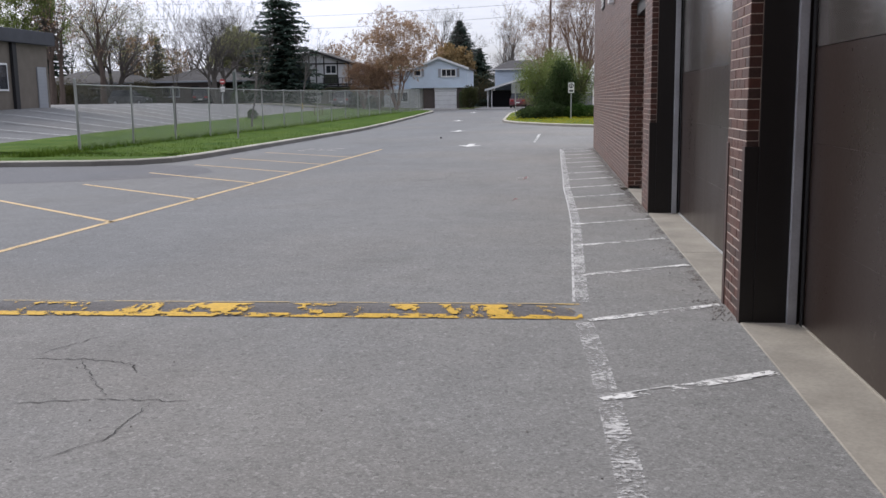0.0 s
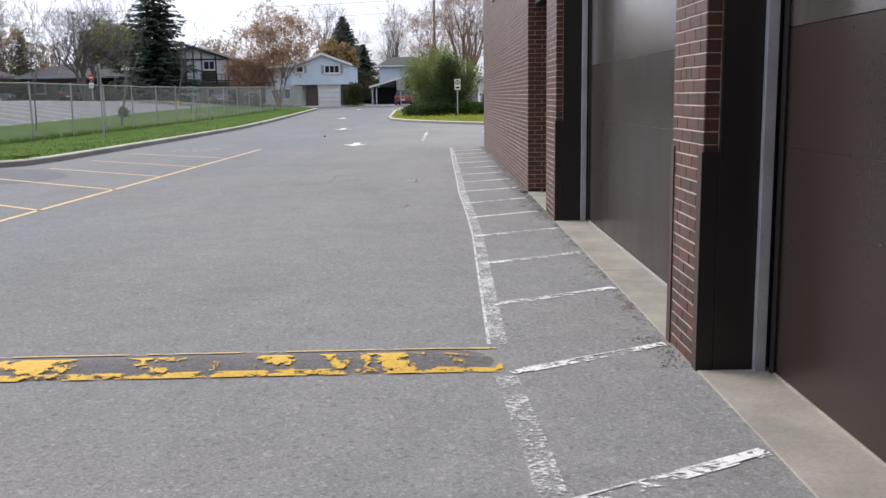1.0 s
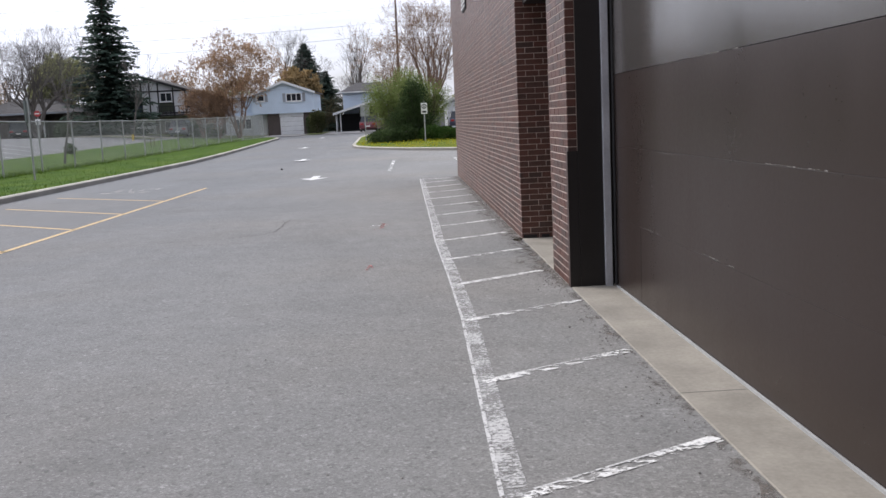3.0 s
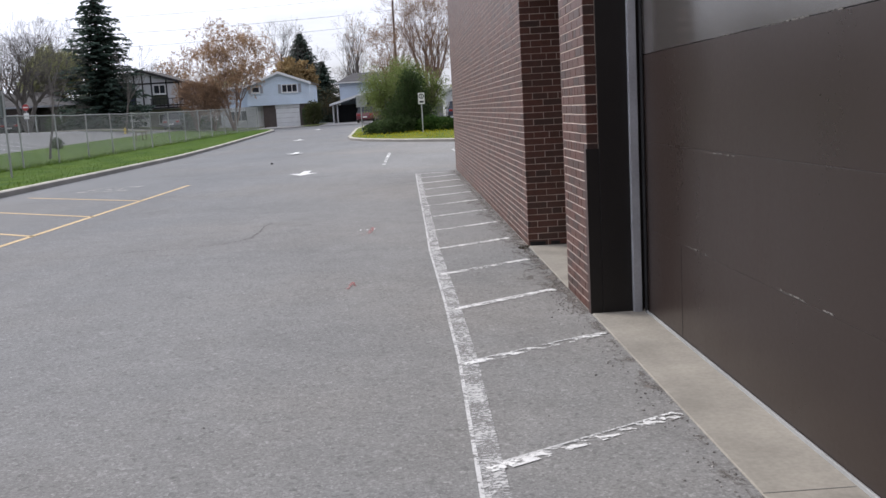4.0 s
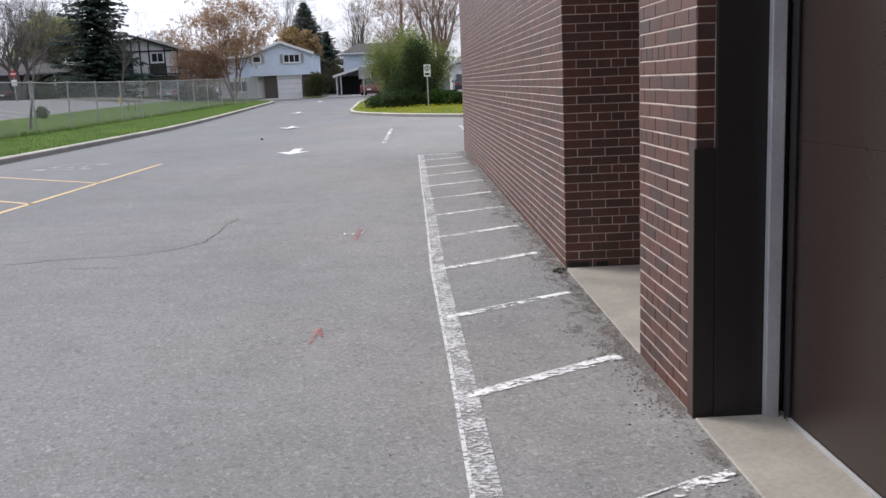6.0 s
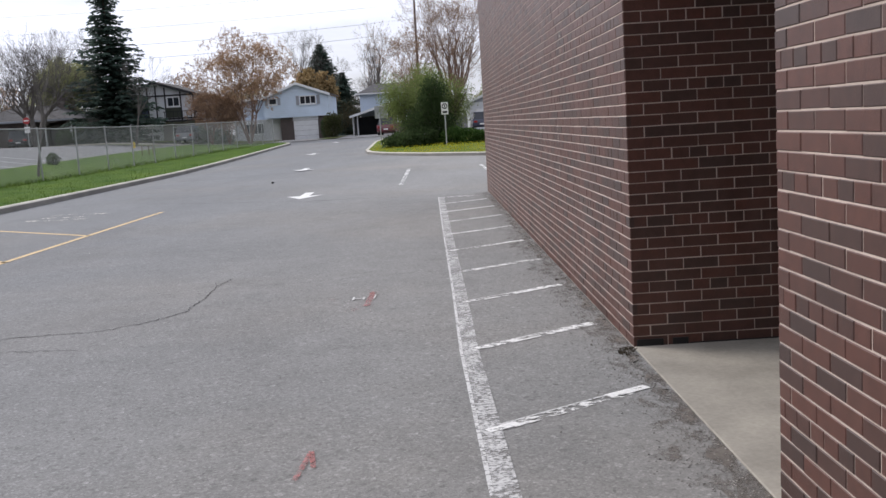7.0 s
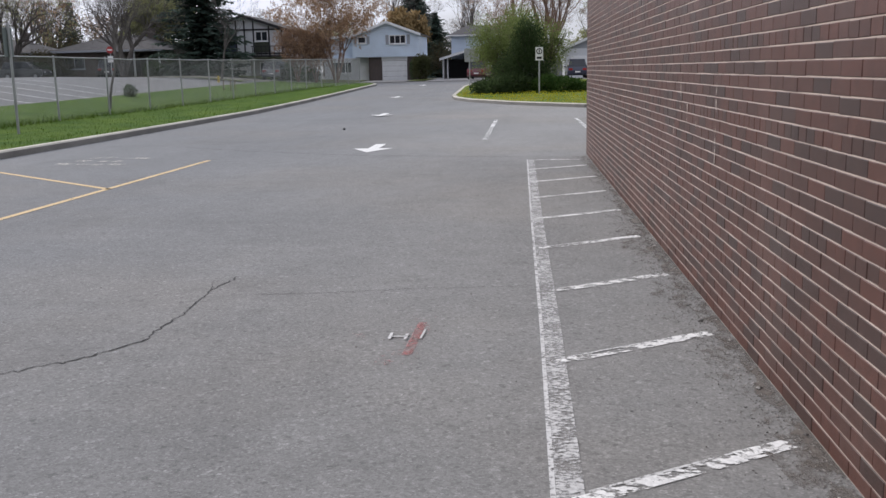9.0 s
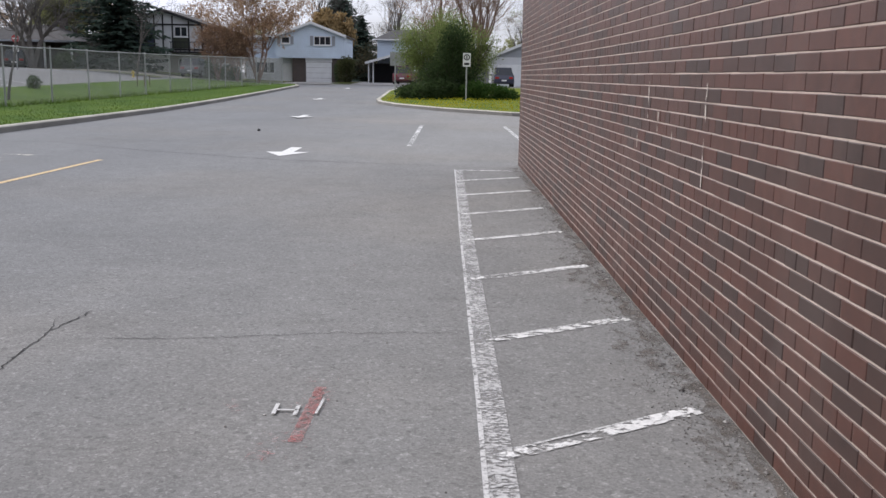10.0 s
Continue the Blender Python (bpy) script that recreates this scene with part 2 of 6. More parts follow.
def grass_material(name, a, b2):
    m, nt, b = nodes_of(name)
    pos = nt.nodes.new("ShaderNodeNewGeometry").outputs["Position"]
    c = mix(nt, ramp(nt, noise_fac(nt, pos, 0.6, 5, 0.6), [(0.35, 0.0), (0.65, 1.0)]), a, b2)
    c = mix(nt, 1.0, c, ramp(nt, noise_fac(nt, pos, 25, 4, 0.7), [(0.3, 0.6), (0.7, 1.25)]), "MULTIPLY")
    c = mix(nt, ramp(nt, noise_fac(nt, pos, 3.1, 5, 0.65), [(0.54, 0.0), (0.74, 0.4)]), c, (0.10, 0.10, 0.045))
    nt.links.new(c, b.inputs["Base Color"])
    b.inputs["Roughness"].default_value = 0.9
    b.inputs["Specular IOR Level"].default_value = 0.08
    bump(nt, b, noise_fac(nt, pos, 40, 4, 0.7), 0.8, 0.03)
    return m


M_GRASS = grass_material("grass", (0.045, 0.10, 0.012), (0.09, 0.15, 0.02))
M_LAWN_YELLOW = grass_material("dandelion_lawn", (0.08, 0.135, 0.016), (0.19, 0.20, 0.025))
M_LAWN_DRY = grass_material("dry_lawn", (0.10, 0.15, 0.04), (0.17, 0.17, 0.08))


# ---- building blocks ----
def thing(name, label, category, x=0.0, y=0.0, z=0.0, rz=0.0, group="", kind=""):
    ob = new(name)
    ob.empty_display_size = 0.2
    ob.matrix_world = pose(x, y, z, 0, 0, rz)
    return tagged(ob, label, category, group, kind)


def part(name, bm, material, parent=None, label="", smooth=False, m=None):
    """Links a bmesh as one mesh object under a thing or a part."""
    me = bpy.data.meshes.new(name)
    bmesh.ops.recalc_face_normals(bm, faces=bm.faces)
    bm.to_mesh(me)
    bm.free()
    if smooth:
        me.polygons.foreach_set("use_smooth", [True] * len(me.polygons))
    for mat in material if isinstance(material, (list, tuple)) else [material]:
        me.materials.append(mat)
    ob = new(name, me)
    if parent:
        ob.parent = parent
    if m is not None:
        ob.matrix_local = m
    if label:
        tagged(ob, label)
    return ob


def add_box(bm, x0, y0, z0, x1, y1, z1, bevel=0.0, m=None):
    r = bmesh.ops.create_cube(bm, size=1.0)
    vs = r["verts"]
    bmesh.ops.scale(bm, vec=(x1 - x0, y1 - y0, z1 - z0), verts=vs)
    bmesh.ops.translate(bm, vec=((x0 + x1) / 2, (y0 + y1) / 2, (z0 + z1) / 2), verts=vs)
    if bevel:
        es = list({e for v in vs for e in v.link_edges})
        g = bmesh.ops.bevel(bm, geom=es, offset=bevel, segments=2, affect="EDGES", profile=0.5)
        vs = list({v for f in g["faces"] for v in f.verts} | {v for v in vs if v.is_valid})
    if m is not None:
        bmesh.ops.transform(bm, matrix=m, verts=vs)
    return vs


def box(x0, y0, z0, x1, y1, z1, bevel=0.0, m=None):
    bm = bmesh.new()
    add_box(bm, x0, y0, z0, x1, y1, z1, bevel, m)
    return bm


def add_tube(bm, points, radii, sides=8, caps=True):
    """A tapered tube along points."""
    rings = []
    pts = [Vector(p) for p in points]
    for i, p in enumerate(pts):
        d = (pts[min(i + 1, len(pts) - 1)] - pts[max(i - 1, 0)]).normalized()
        a = d.orthogonal().normalized()
        b = d.cross(a)
        r = radii[i] if isinstance(radii, (list, tuple)) else radii
        rings.append([bm.verts.new(p + r * (math.cos(k * math.tau / sides) * a + math.sin(k * math.tau / sides) * b)) for k in range(sides)])
    for a, b in zip(rings, rings[1:]):
        # match the ring starts, so that the skin does not twist
        k0 = min(range(sides), key=lambda k: (b[k].co - a[0].co).length)
        for k in range(sides):
            bm.faces.new((a[k], a[(k + 1) % sides], b[(k0 + k + 1) % sides], b[(k0 + k) % sides]))
    if caps:
        bm.faces.new(rings[0])
        bm.faces.new(rings[-1])


def tube(points, radii, sides=8):
    bm = bmesh.new()
    add_tube(bm, points, radii, sides)
    return bm


def add_prism(bm, outline, z0, z1):
    """An upright prism over a list of (x, y)."""
    lo = [bm.verts.new((x, y, z0)) for x, y in outline]
    hi = [bm.verts.new((x, y, z1)) for x, y in outline]
    n = len(lo)
    for i in range(n):
        bm.faces.new((lo[i], lo[(i + 1) % n], hi[(i + 1) % n], hi[i]))
    bm.faces.new(hi)
    bm.faces.new(lo)


def prism(outline, z0, z1):
    bm = bmesh.new()
    add_prism(bm, outline, z0, z1)
    return bm


def smoothstep(a, b, x):
    t = min(1.0, max(0.0, (x - a) / (b - a)))
    return t * t * (3 - 2 * t)


def land(x, y):
    """Height of the ground: level by the building, rising gently to the street and the far lot."""
    return 0.5 * smoothstep(42, 112, y) + 1.45 * smoothstep(17, 32, -x) * smoothstep(20, 50, y) * (1 - 0.4 * smoothstep(65, 100, y))


# ---- ground ----
def sheet(name, xs, ys, height, material):
    bm = bmesh.new()
    grid = [[bm.verts.new((x, y, height(x, y))) for x in xs] for y in ys]
    for a, b in zip(grid, grid[1:]):
        for i in range(len(xs) - 1):
            bm.faces.new((a[i], a[i + 1], b[i + 1], b[i]))
    return part(name, bm, material, smooth=True)


def steps(*spans):
    out = []
    for a, b, n in spans:
        out += [a + (b - a) * i / n for i in range(n)]
    return out + [spans[-1][1]]


ground = sheet("ground", steps((-1500, -120, 4), (-120, -10, 44), (-10, 30, 8), (30, 1500, 4)),
               steps((-400, -20, 3), (-20, 130, 50), (130, 2500, 5)), land, M_ASPHALT)
tagged(ground, "worn grey asphalt car park with fine cracks", "asphalt ground", kind="structure")

# ---- the school building: brick flank, piers, overhead doors ----
COURSE, STRETCHER, JOINT = 0.0699, 0.2223, 0.0064
Y_P1, Y_P1B, Y_P2, Y_P2B, Y_P3, Y_END = 4.165, 4.832, 10.506, 11.506, 14.0, 27.94
X_DOOR = 0.395
WALL_TOP = 86 * COURSE


def courses(length, rows, start_half=0, headers=True):
    """(u0, u1, z0) of every brick of a face: stretchers with a header course every sixth row."""
    out = []
    for r in range(rows):
        z = r * COURSE
        if headers and r % 6 == 5:
            cuts = [0.0, STRETCHER / 2, STRETCHER * 1.25]
            while cuts[-1] < length - 0.02:
                cuts.append(cuts[-1] + STRETCHER / 2)
        else:
            u = 0.0 if (r + start_half) % 2 == 0 else -STRETCHER / 2
            cuts = [u]
            while cuts[-1] < length - 0.02:
                cuts.append(cuts[-1] + STRETCHER)
        for a, b in zip(cuts, cuts[1:]):
            a, b = max(a, 0.0), min(b, length)
            if b - a > 0.03:
                out.append((a, b, z))
    return out


BRICK_MESHES = {}


def brick_mesh(w):
    """One brick with slightly eased front edges; u to the right, v outwards, z up."""
    key = round(w, 3)
    if key not in BRICK_MESHES:
        h, d, e = COURSE - JOINT, 0.03, 0.003
        vs = [(-w / 2, -d, -h / 2), (w / 2, -d, -h / 2), (w / 2, -d, h / 2), (-w / 2, -d, h / 2),
              (-w / 2, -e, -h / 2), (w / 2, -e, -h / 2), (w / 2, -e, h / 2), (-w / 2, -e, h / 2),
              (-w / 2 + e, 0, -h / 2 + e), (w / 2 - e, 0, -h / 2 + e), (w / 2 - e, 0, h / 2 - e), (-w / 2 + e, 0, h / 2 - e)]
        fs = [(8, 9, 10, 11)] + [(4 + i, 4 + (i + 1) % 4, 8 + (i + 1) % 4, 8 + i) for i in range(4)] + [(i, (i + 1) % 4, 4 + (i + 1) % 4, 4 + i) for i in range(4)]
        me = bpy.data.meshes.new("brick")
        me.from_pydata(vs, [], fs)
        me.materials.append(M_BRICK)
        BRICK_MESHES[key] = (me, vs, fs)
    return BRICK_MESHES[key]


BRICK_JOBS = []


def brick_face(parent, m, length, rows, single, start_half=0, z_from=0, head=JOINT):
    """Bricks over a face whose frame is m: u along the wall, v outwards. single(u, z) tells which are parts of their own; head is the width of the upright joints."""
    BRICK_JOBS.append((parent, m, length, rows, single, start_half, z_from, head))


def lay_bricks():
    rng = random.Random(4)
    for parent, m, length, rows, single, start_half, z_from, head in BRICK_JOBS:
        verts, faces = [], []
        for a, b, z in courses(length, rows, start_half):
            if z < z_from:
                continue
            w = b - a - head
            me, vs, fs = brick_mesh(w)
            place = m @ Matrix.Translation(((a + b) / 2 + rng.uniform(-0.0014, 0.0014), rng.uniform(-0.0012, 0.0012), z + COURSE / 2 + rng.uniform(-0.001, 0.001))) @ Matrix.Rotation(rng.uniform(-0.007, 0.007), 4, "Y")
            if single((a + b) / 2, z):
                ob = new("brick", me)
                ob.parent = parent
                ob.matrix_local = place
            else:
                k = len(verts)
                verts += [place @ Vector(v) for v in vs]
                faces += [tuple(i + k for i in f) for f in fs]
        if verts:
            me = bpy.data.meshes.new("brickwork")
            me.from_pydata(verts, [], faces)
            me.materials.append(M_BRICK_JOINED)
            ob = new("brickwork", me)
            ob.parent = parent
            tagged(ob, "upper and far brown brickwork", kind="stuff")


def facing(x, y, way):
    """Frame of a wall face: 'west' faces -x with u along +y reversed so that v points out; 'south' faces -y."""
    if way == "west":   # u along -y
        return Matrix(((0, -1, 0, x), (-1, 0, 0, y), (0, 0, 1, 0), (0, 0, 0, 1)))
    return Matrix(((1, 0, 0, x), (0, -1, 0, y), (0, 0, 1, 0), (0, 0, 0, 1)))


def run_west(x, y):
    """u along +y, v towards -x."""
    return Matrix(((0, -1, 0, x), (1, 0, 0, y), (0, 0, 1, 0), (0, 0, 0, 1)))


G = 0.004  # depth of the joints
wall_flank = part("wall_west", box(G, Y_P3 + G, -0.3, 0.3, Y_END, WALL_TOP), M_MORTAR)
tagged(wall_flank, "long brown brick wall with pale mortar joints", "brick wall", kind="structure")
brick_face(wall_flank, run_west(0, Y_P3), Y_END - Y_P3, 86, lambda u, z: u < 4.4 and z < 1.12, head=0.0032)
wall_return = part("wall_recess", box(0.3, Y_P3 + G, -0.3, 2.6, Y_P3 + 0.3, WALL_TOP), M_MORTAR)
tagged(wall_return, "shaded brown brick return wall of the entrance recess", "brick wall", kind="structure")
brick_face(wall_return, facing(0, Y_P3, "south"), 2.6, 86, lambda u, z: u < 1.6 and z < 2.5)
wall_north = part("wall_north", box(0.3, Y_END - 0.3, -0.3, 30, Y_END, WALL_TOP), M_MORTAR)
tagged(wall_north, "brown brick end wall", "brick wall", kind="structure")
brick_face(wall_north, Matrix(((-1, 0, 0, 30), (0, 1, 0, Y_END + G), (0, 0, 1, 0), (0, 0, 0, 1))), 30 - G, 86, lambda u, z: False)

for nm, y0, y1, lab in (("wall_pier_1", Y_P1, Y_P1B, "brown brick pier between two overhead doors"), ("wall_pier_2", Y_P2, Y_P2B, "brown brick pier beside the entrance recess")):
    pier = part(nm, box(G, y0 + G, -0.3, 0.46, y1 - G, WALL_TOP), M_MORTAR)
    tagged(pier, lab, "brick pier", kind="structure")
    brick_face(pier, run_west(0, y0), y1 - y0, 86, lambda u, z: z < 3.4)
    brick_face(pier, facing(0, y0, "south"), 0.086, 86, lambda u, z: False, z_from=1.15)
    # steel corner guards and jamb
    for yy, s in ((y0, 1), (y1, -1))[: 2 if nm == "wall_pier_1" else 1]:
        ya, yb = sorted((yy - s * 0.006, yy + s * 0.075))
        guard = part("corner_guard", box(-0.008, ya, -0.02, -0.001, yb, 1.22, 0.002), M_STEEL_BROWN, pier, "brown painted steel corner guard")
        # return leg: same brown guard, its shade put in as a near-black colour
        ya, yb = sorted((yy - s * 0.012, yy - s * 0.0065))
        part("guard_leg", box(-0.0075, ya, -0.02, 0.086, yb, 1.2195, 0.002), M_STEEL_DARK, guard, "guard leg coloured dark for the shade on it")
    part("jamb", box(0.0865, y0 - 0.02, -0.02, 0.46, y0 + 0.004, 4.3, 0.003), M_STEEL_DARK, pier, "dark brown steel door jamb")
part("wall_pier_3", box(0, -2.6, -0.3, 0.46, -1.9, WALL_TOP), M_BRICK_JOINED)
tagged(bpy.data.objects["wall_pier_3"], "brown brick pier", "brick pier", kind="structure")


def overhead_door(y0, y1, label):
    """A sectional overhead door between two piers: panels, tracks, sill, lintel."""
    door = thing("overhead_door", label, "overhead door", X_DOOR, (y0 + y1) / 2, 0)
    w = (y1 - y0) / 2
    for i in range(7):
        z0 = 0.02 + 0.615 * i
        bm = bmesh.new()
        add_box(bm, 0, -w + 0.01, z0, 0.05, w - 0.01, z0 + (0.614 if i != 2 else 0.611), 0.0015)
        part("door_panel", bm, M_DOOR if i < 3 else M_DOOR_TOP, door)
    part("bottom_seal", box(-0.012, -w + 0.01, 0.0, 0.03, w - 0.01, 0.02, 0.004), M_CONCRETE, door, "pale worn bottom seal")
    for s in (-1, 1):
        bm = bmesh.new()
        y = s * (w - 0.045)
        add_box(bm, -0.092, y - 0.022, 0.0, -0.03, y + 0.022, 4.3, 0.004)
        part("door_track", bm, M_GALV, door, "galvanised steel door track")
        part("weather_strip", box(-0.014, y - s * 0.06 - 0.03, 0.0, -0.002, y - s * 0.06 + 0.03, 4.3, 0.003), M_DARK, door, "black rubber weather strip")
    return door


wide_door = overhead_door(Y_P1B, Y_P2, "wide dark brown sectional overhead door, closed")
near_door = overhead_door(-1.9, Y_P1, "dark brown sectional overhead door, closed, in brick opening")
lintel = part("wall_above_doors", box(0.0, -2.6, 4.3, 0.46, Y_P1 - 0.001, WALL_TOP), M_BRICK_JOINED)
tagged(lintel, "brown brick wall above the overhead doors", "brick wall", kind="structure")
lintel2 = part("wall_above_wide_door", box(0.0, Y_P1B + 0.001, 4.3, 0.46, Y_P2 - 0.001, WALL_TOP), M_BRICK_JOINED)
tagged(lintel2, "brown brick wall above the wide overhead door", "brick wall", kind="structure")
for nm, y0, y1, x1 in (("sill_1", -1.9, Y_P1 - 0.02, 0.5), ("sill_2", Y_P1B + 0.01, Y_P2 - 0.02, 0.5), ("entrance_slab", Y_P2B + 0.01, Y_P3 - 0.004, 2.6)):
    slab = part(nm, box(0.0, y0, -0.2, x1, y1, 0.008, 0.006), M_CONCRETE)
    tagged(slab, "pale worn concrete threshold slab", "concrete slab", kind="structure")
for sill, yj in (("sill_2", 7.17), ("sill_1", 1.1)):
    part("joint", box(0.002, yj - 0.003, 0.0, X_DOOR - 0.02, yj + 0.003, 0.0095), M_CURB_FACE, bpy.data.objects[sill], "dark open joint across the slab")
# inside of the recess and the shell of the building
rec = part("wall_recess_back", box(2.6, Y_P2B - 0.5, -0.3, 2.8, Y_P3 + 0.3, WALL_TOP), M_BRICK_JOINED)
tagged(rec, "shaded brick back wall of the entrance recess", "brick wall", kind="structure")
side = part("wall_recess_side", box(0.462, Y_P2B - 0.3, -0.3, 2.6, Y_P2B, WALL_TOP), M_BRICK_JOINED)
tagged(side, "shaded brick side wall of the entrance recess", "brick wall", kind="structure")
soffit = part("ceiling_recess", box(0.1, Y_P2B, 2.9, 2.6, Y_P3 - 0.002, 3.1), M_STEEL_DARK)
tagged(soffit, "dark soffit over the entrance recess", "soffit", kind="structure")
rec_top = part("wall_above_recess", box(0.0, Y_P2B + 0.002, 3.1, 0.3, Y_P3 - 0.002, WALL_TOP), M_BRICK_JOINED)
tagged(rec_top, "brown brick wall above the entrance recess", "brick wall", kind="structure")
shell = part("roof", box(0.02, -2.6, WALL_TOP, 30, Y_END, WALL_TOP + 0.15), M_STEEL_DARK)
tagged(shell, "flat roof with dark metal edge", "roof", kind="structure")
# added out of view: walls that keep southern sky off the south-facing bricks
wing = part("wall_south_wing", box(0.42, -8.3, -0.3, 30, -8.0, 9.6), M_BRICK_JOINED)
tagged(wing, "unseen brown brick wall added to block southern sky", "brick wall", kind="structure")
link = part("wall_west_link", box(0.0, -8.0, -0.3, 0.3, -2.81, WALL_TOP), M_BRICK_JOINED)
tagged(link, "unseen brown brick wall added up to the south block", "brick wall", kind="structure")
back = part("wall_south", box(0.462, -2.8, -0.3, 30, -2.6, WALL_TOP), M_BRICK_JOINED)
tagged(back, "brown brick end wall", "brick wall", kind="structure")
# unseen tall block, its height chosen to darken the recess and pier returns
wing = part("wall_school_wing", box(-30, -14, -0.3, 0.4, -6.5, 13.5), M_BRICK_JOINED)
tagged(wing, "unseen plain brown brick block added to block southern sky", "brick wall", kind="structure")
ed = thing("entrance_door", "dark brown steel entrance door in the recess", "door", 1.12, Y_P3 - 0.06, 0.01)
part("door_leaf", box(0.0, -0.9, 0.0, 0.05, -0.02, 2.1, 0.004), M_STEEL_DARK, ed)
part("door_frame", box(-0.02, -1.0, 0.0, 0.06, -0.9, 2.2, 0.004), M_STEEL_DARK, ed)
part("transom", box(0.0, -2.25, 2.2, 0.06, 0.05, 2.88, 0.004), M_STEEL_DARK, ed)
part("side_panel", box(0.0, -2.25, 0.0, 0.06, -1.0, 2.2, 0.004), M_STEEL_DARK, ed)

# ---- painted marks on the asphalt ----
PAINT_Z = 0.004


def stripe(name, a, b, width, material, label, group="", lift=PAINT_Z, parent=None, n=1):
    a, b = Vector(a), Vector(b)
    d = (b - a).normalized()
    s = Vector((-d.y, d.x)) * width / 2
    bm = bmesh.new()
    lo, hi = [], []
    for i in range(n + 1):
        p = a.lerp(b, i / n)
        h = land(p.x, p.y) + lift
        lo.append(bm.verts.new((*(p + s), h)))
        hi.append(bm.verts.new((*(p - s), h)))
    for i in range(n):
        bm.faces.new((hi[i], hi[i + 1], lo[i + 1], lo[i]))
    ob = part(name, bm, material, parent)
    if not parent:
        tagged(ob, label, "road marking", group, "structure")
    return ob


def long_stripe(name, points, width, material, label):
    bm = bmesh.new()
    lo = [bm.verts.new((x - width / 2, y, PAINT_Z)) for x, y in points]
    hi = [bm.verts.new((x + width / 2, y, PAINT_Z)) for x, y in points]
    for i in range(len(points) - 1):
        bm.faces.new((lo[i], hi[i], hi[i + 1], lo[i + 1]))
    return tagged(part(name, bm, material), label, "road marking", "edge lines", "structure")


EDGE = [(-1.065, 4.78), (-1.03, 7.0), (-0.99, 9.5), (-1.0, 11.5), (-1.035, 14.2), (-1.02, 16.5), (-1.015, 21.0), (-0.99, 27.02)]
EDGE_S = [(-0.95, -3.0), (-0.965, 1.5), (-1.01, 3.1), (-1.06, 4.1)]
M_WHITE_FADED = worn_paint("faded_white_line_paint", (0.62, 0.62, 0.61), 0.655, 36, (0.8, 1.1, 1), 0.16)
for pts in (EDGE, EDGE_S):
    long_stripe("edge_line", pts, 0.105, M_WHITE_LINE if pts is EDGE else M_WHITE_FADED, "flaking white painted edge line of the no-parking strip")
    long_stripe("edge_line", [(x - 0.064, y) for x, y in pts], 0.021, M_THIN_LINE if pts is EDGE else M_WHITE_FADED, "thin older white line beside the edge line")
stripe("edge_line", (-0.97, 26.96), (-0.03, 26.96), 0.1, M_HATCH, "white painted end line of the no-parking strip")
for i, yr in enumerate((-0.6, 1.15, 2.93, 4.71, 6.44, 8.16, 9.88, 11.48, 13.1, 14.75, 16.38, 17.97, 19.58, 21.2, 22.8, 24.4, 26.0)):
    end = -0.03 if yr < 10.5 else -0.12
    hl = stripe("hatch_line", (-0.95, yr - 0.5), (end, yr + 0.01), 0.08, M_HATCH, "flaking white hatch line painted across the no-parking strip", "hatch lines")
    stripe("line_edge", (-0.97, yr - 0.46), (end - 0.12, yr - 0.01), 0.014, M_THIN_LINE, "", lift=PAINT_Z + 0.001, parent=hl)
    stripe("line_end", (end - 0.24, yr - 0.112), (end - 0.005, yr + 0.022), 0.066, M_HATCH_END, "", lift=PAINT_Z + 0.002, parent=hl)
    stripe("line_end", (-1.035, yr - 0.548), (-0.9, yr - 0.472), 0.06, M_HATCH_END, "", lift=PAINT_Z + 0.002, parent=hl)
stripe("stall_line", (-7.3, 4.5), (-6.78, 27.65), 0.095, M_YELLOW, "worn yellow line along the parking stalls")
for yr in (3.9, 6.7, 9.5, 12.4, 15.35, 18.0, 20.6, 23.55):
    stripe("stall_line", (-7.37 + 0.0225 * yr, yr), (-10.8 + 0.0225 * yr, yr + 2.85), 0.085, M_YELLOW, "worn yellow slanted stall line", "parking stall lines")
for (xa, ya), (xb, yb) in (((-1.93, 31.8), (-1.85, 40.0)), ((0.56, 31.8), (0.56, 40.0)), ((3.0, 31.8), (3.0, 40.0))):
    stripe("bay_line", (xa, ya), (xb, yb), 0.11, M_HATCH, "white painted parking bay line", "parking bay lines")


def arrow(x, y, rz):
    bm = bmesh.new()
    for outline in ([(-0.11, -1.1), (0.11, -1.1), (0.11, 0.0), (-0.11, 0.0)], [(0.4, 0.002), (0.0, 0.9), (-0.4, 0.002)]):
        c = Matrix.Rotation(radians(rz), 2)
        vs = []
        for px, py in outline:
            q = c @ Vector((px, py))
            vs.append(bm.verts.new((x + q.x, y + q.y, land(x + q.x, y + q.y) + (0.006 if y < 40 else 0.03))))
        bm.faces.new(vs)
    ob = part("lane_arrow", bm, M_WHITE_ARROW)
    tagged(ob, "white painted lane arrow on the asphalt", "road marking", "lane arrows", "structure")


arrow(-4.1, 29.8, 180)
arrow(-5.9, 43.8, 180)
arrow(-7.7, 62.0, 180)
arrow(-8.5, 85.0, 180)

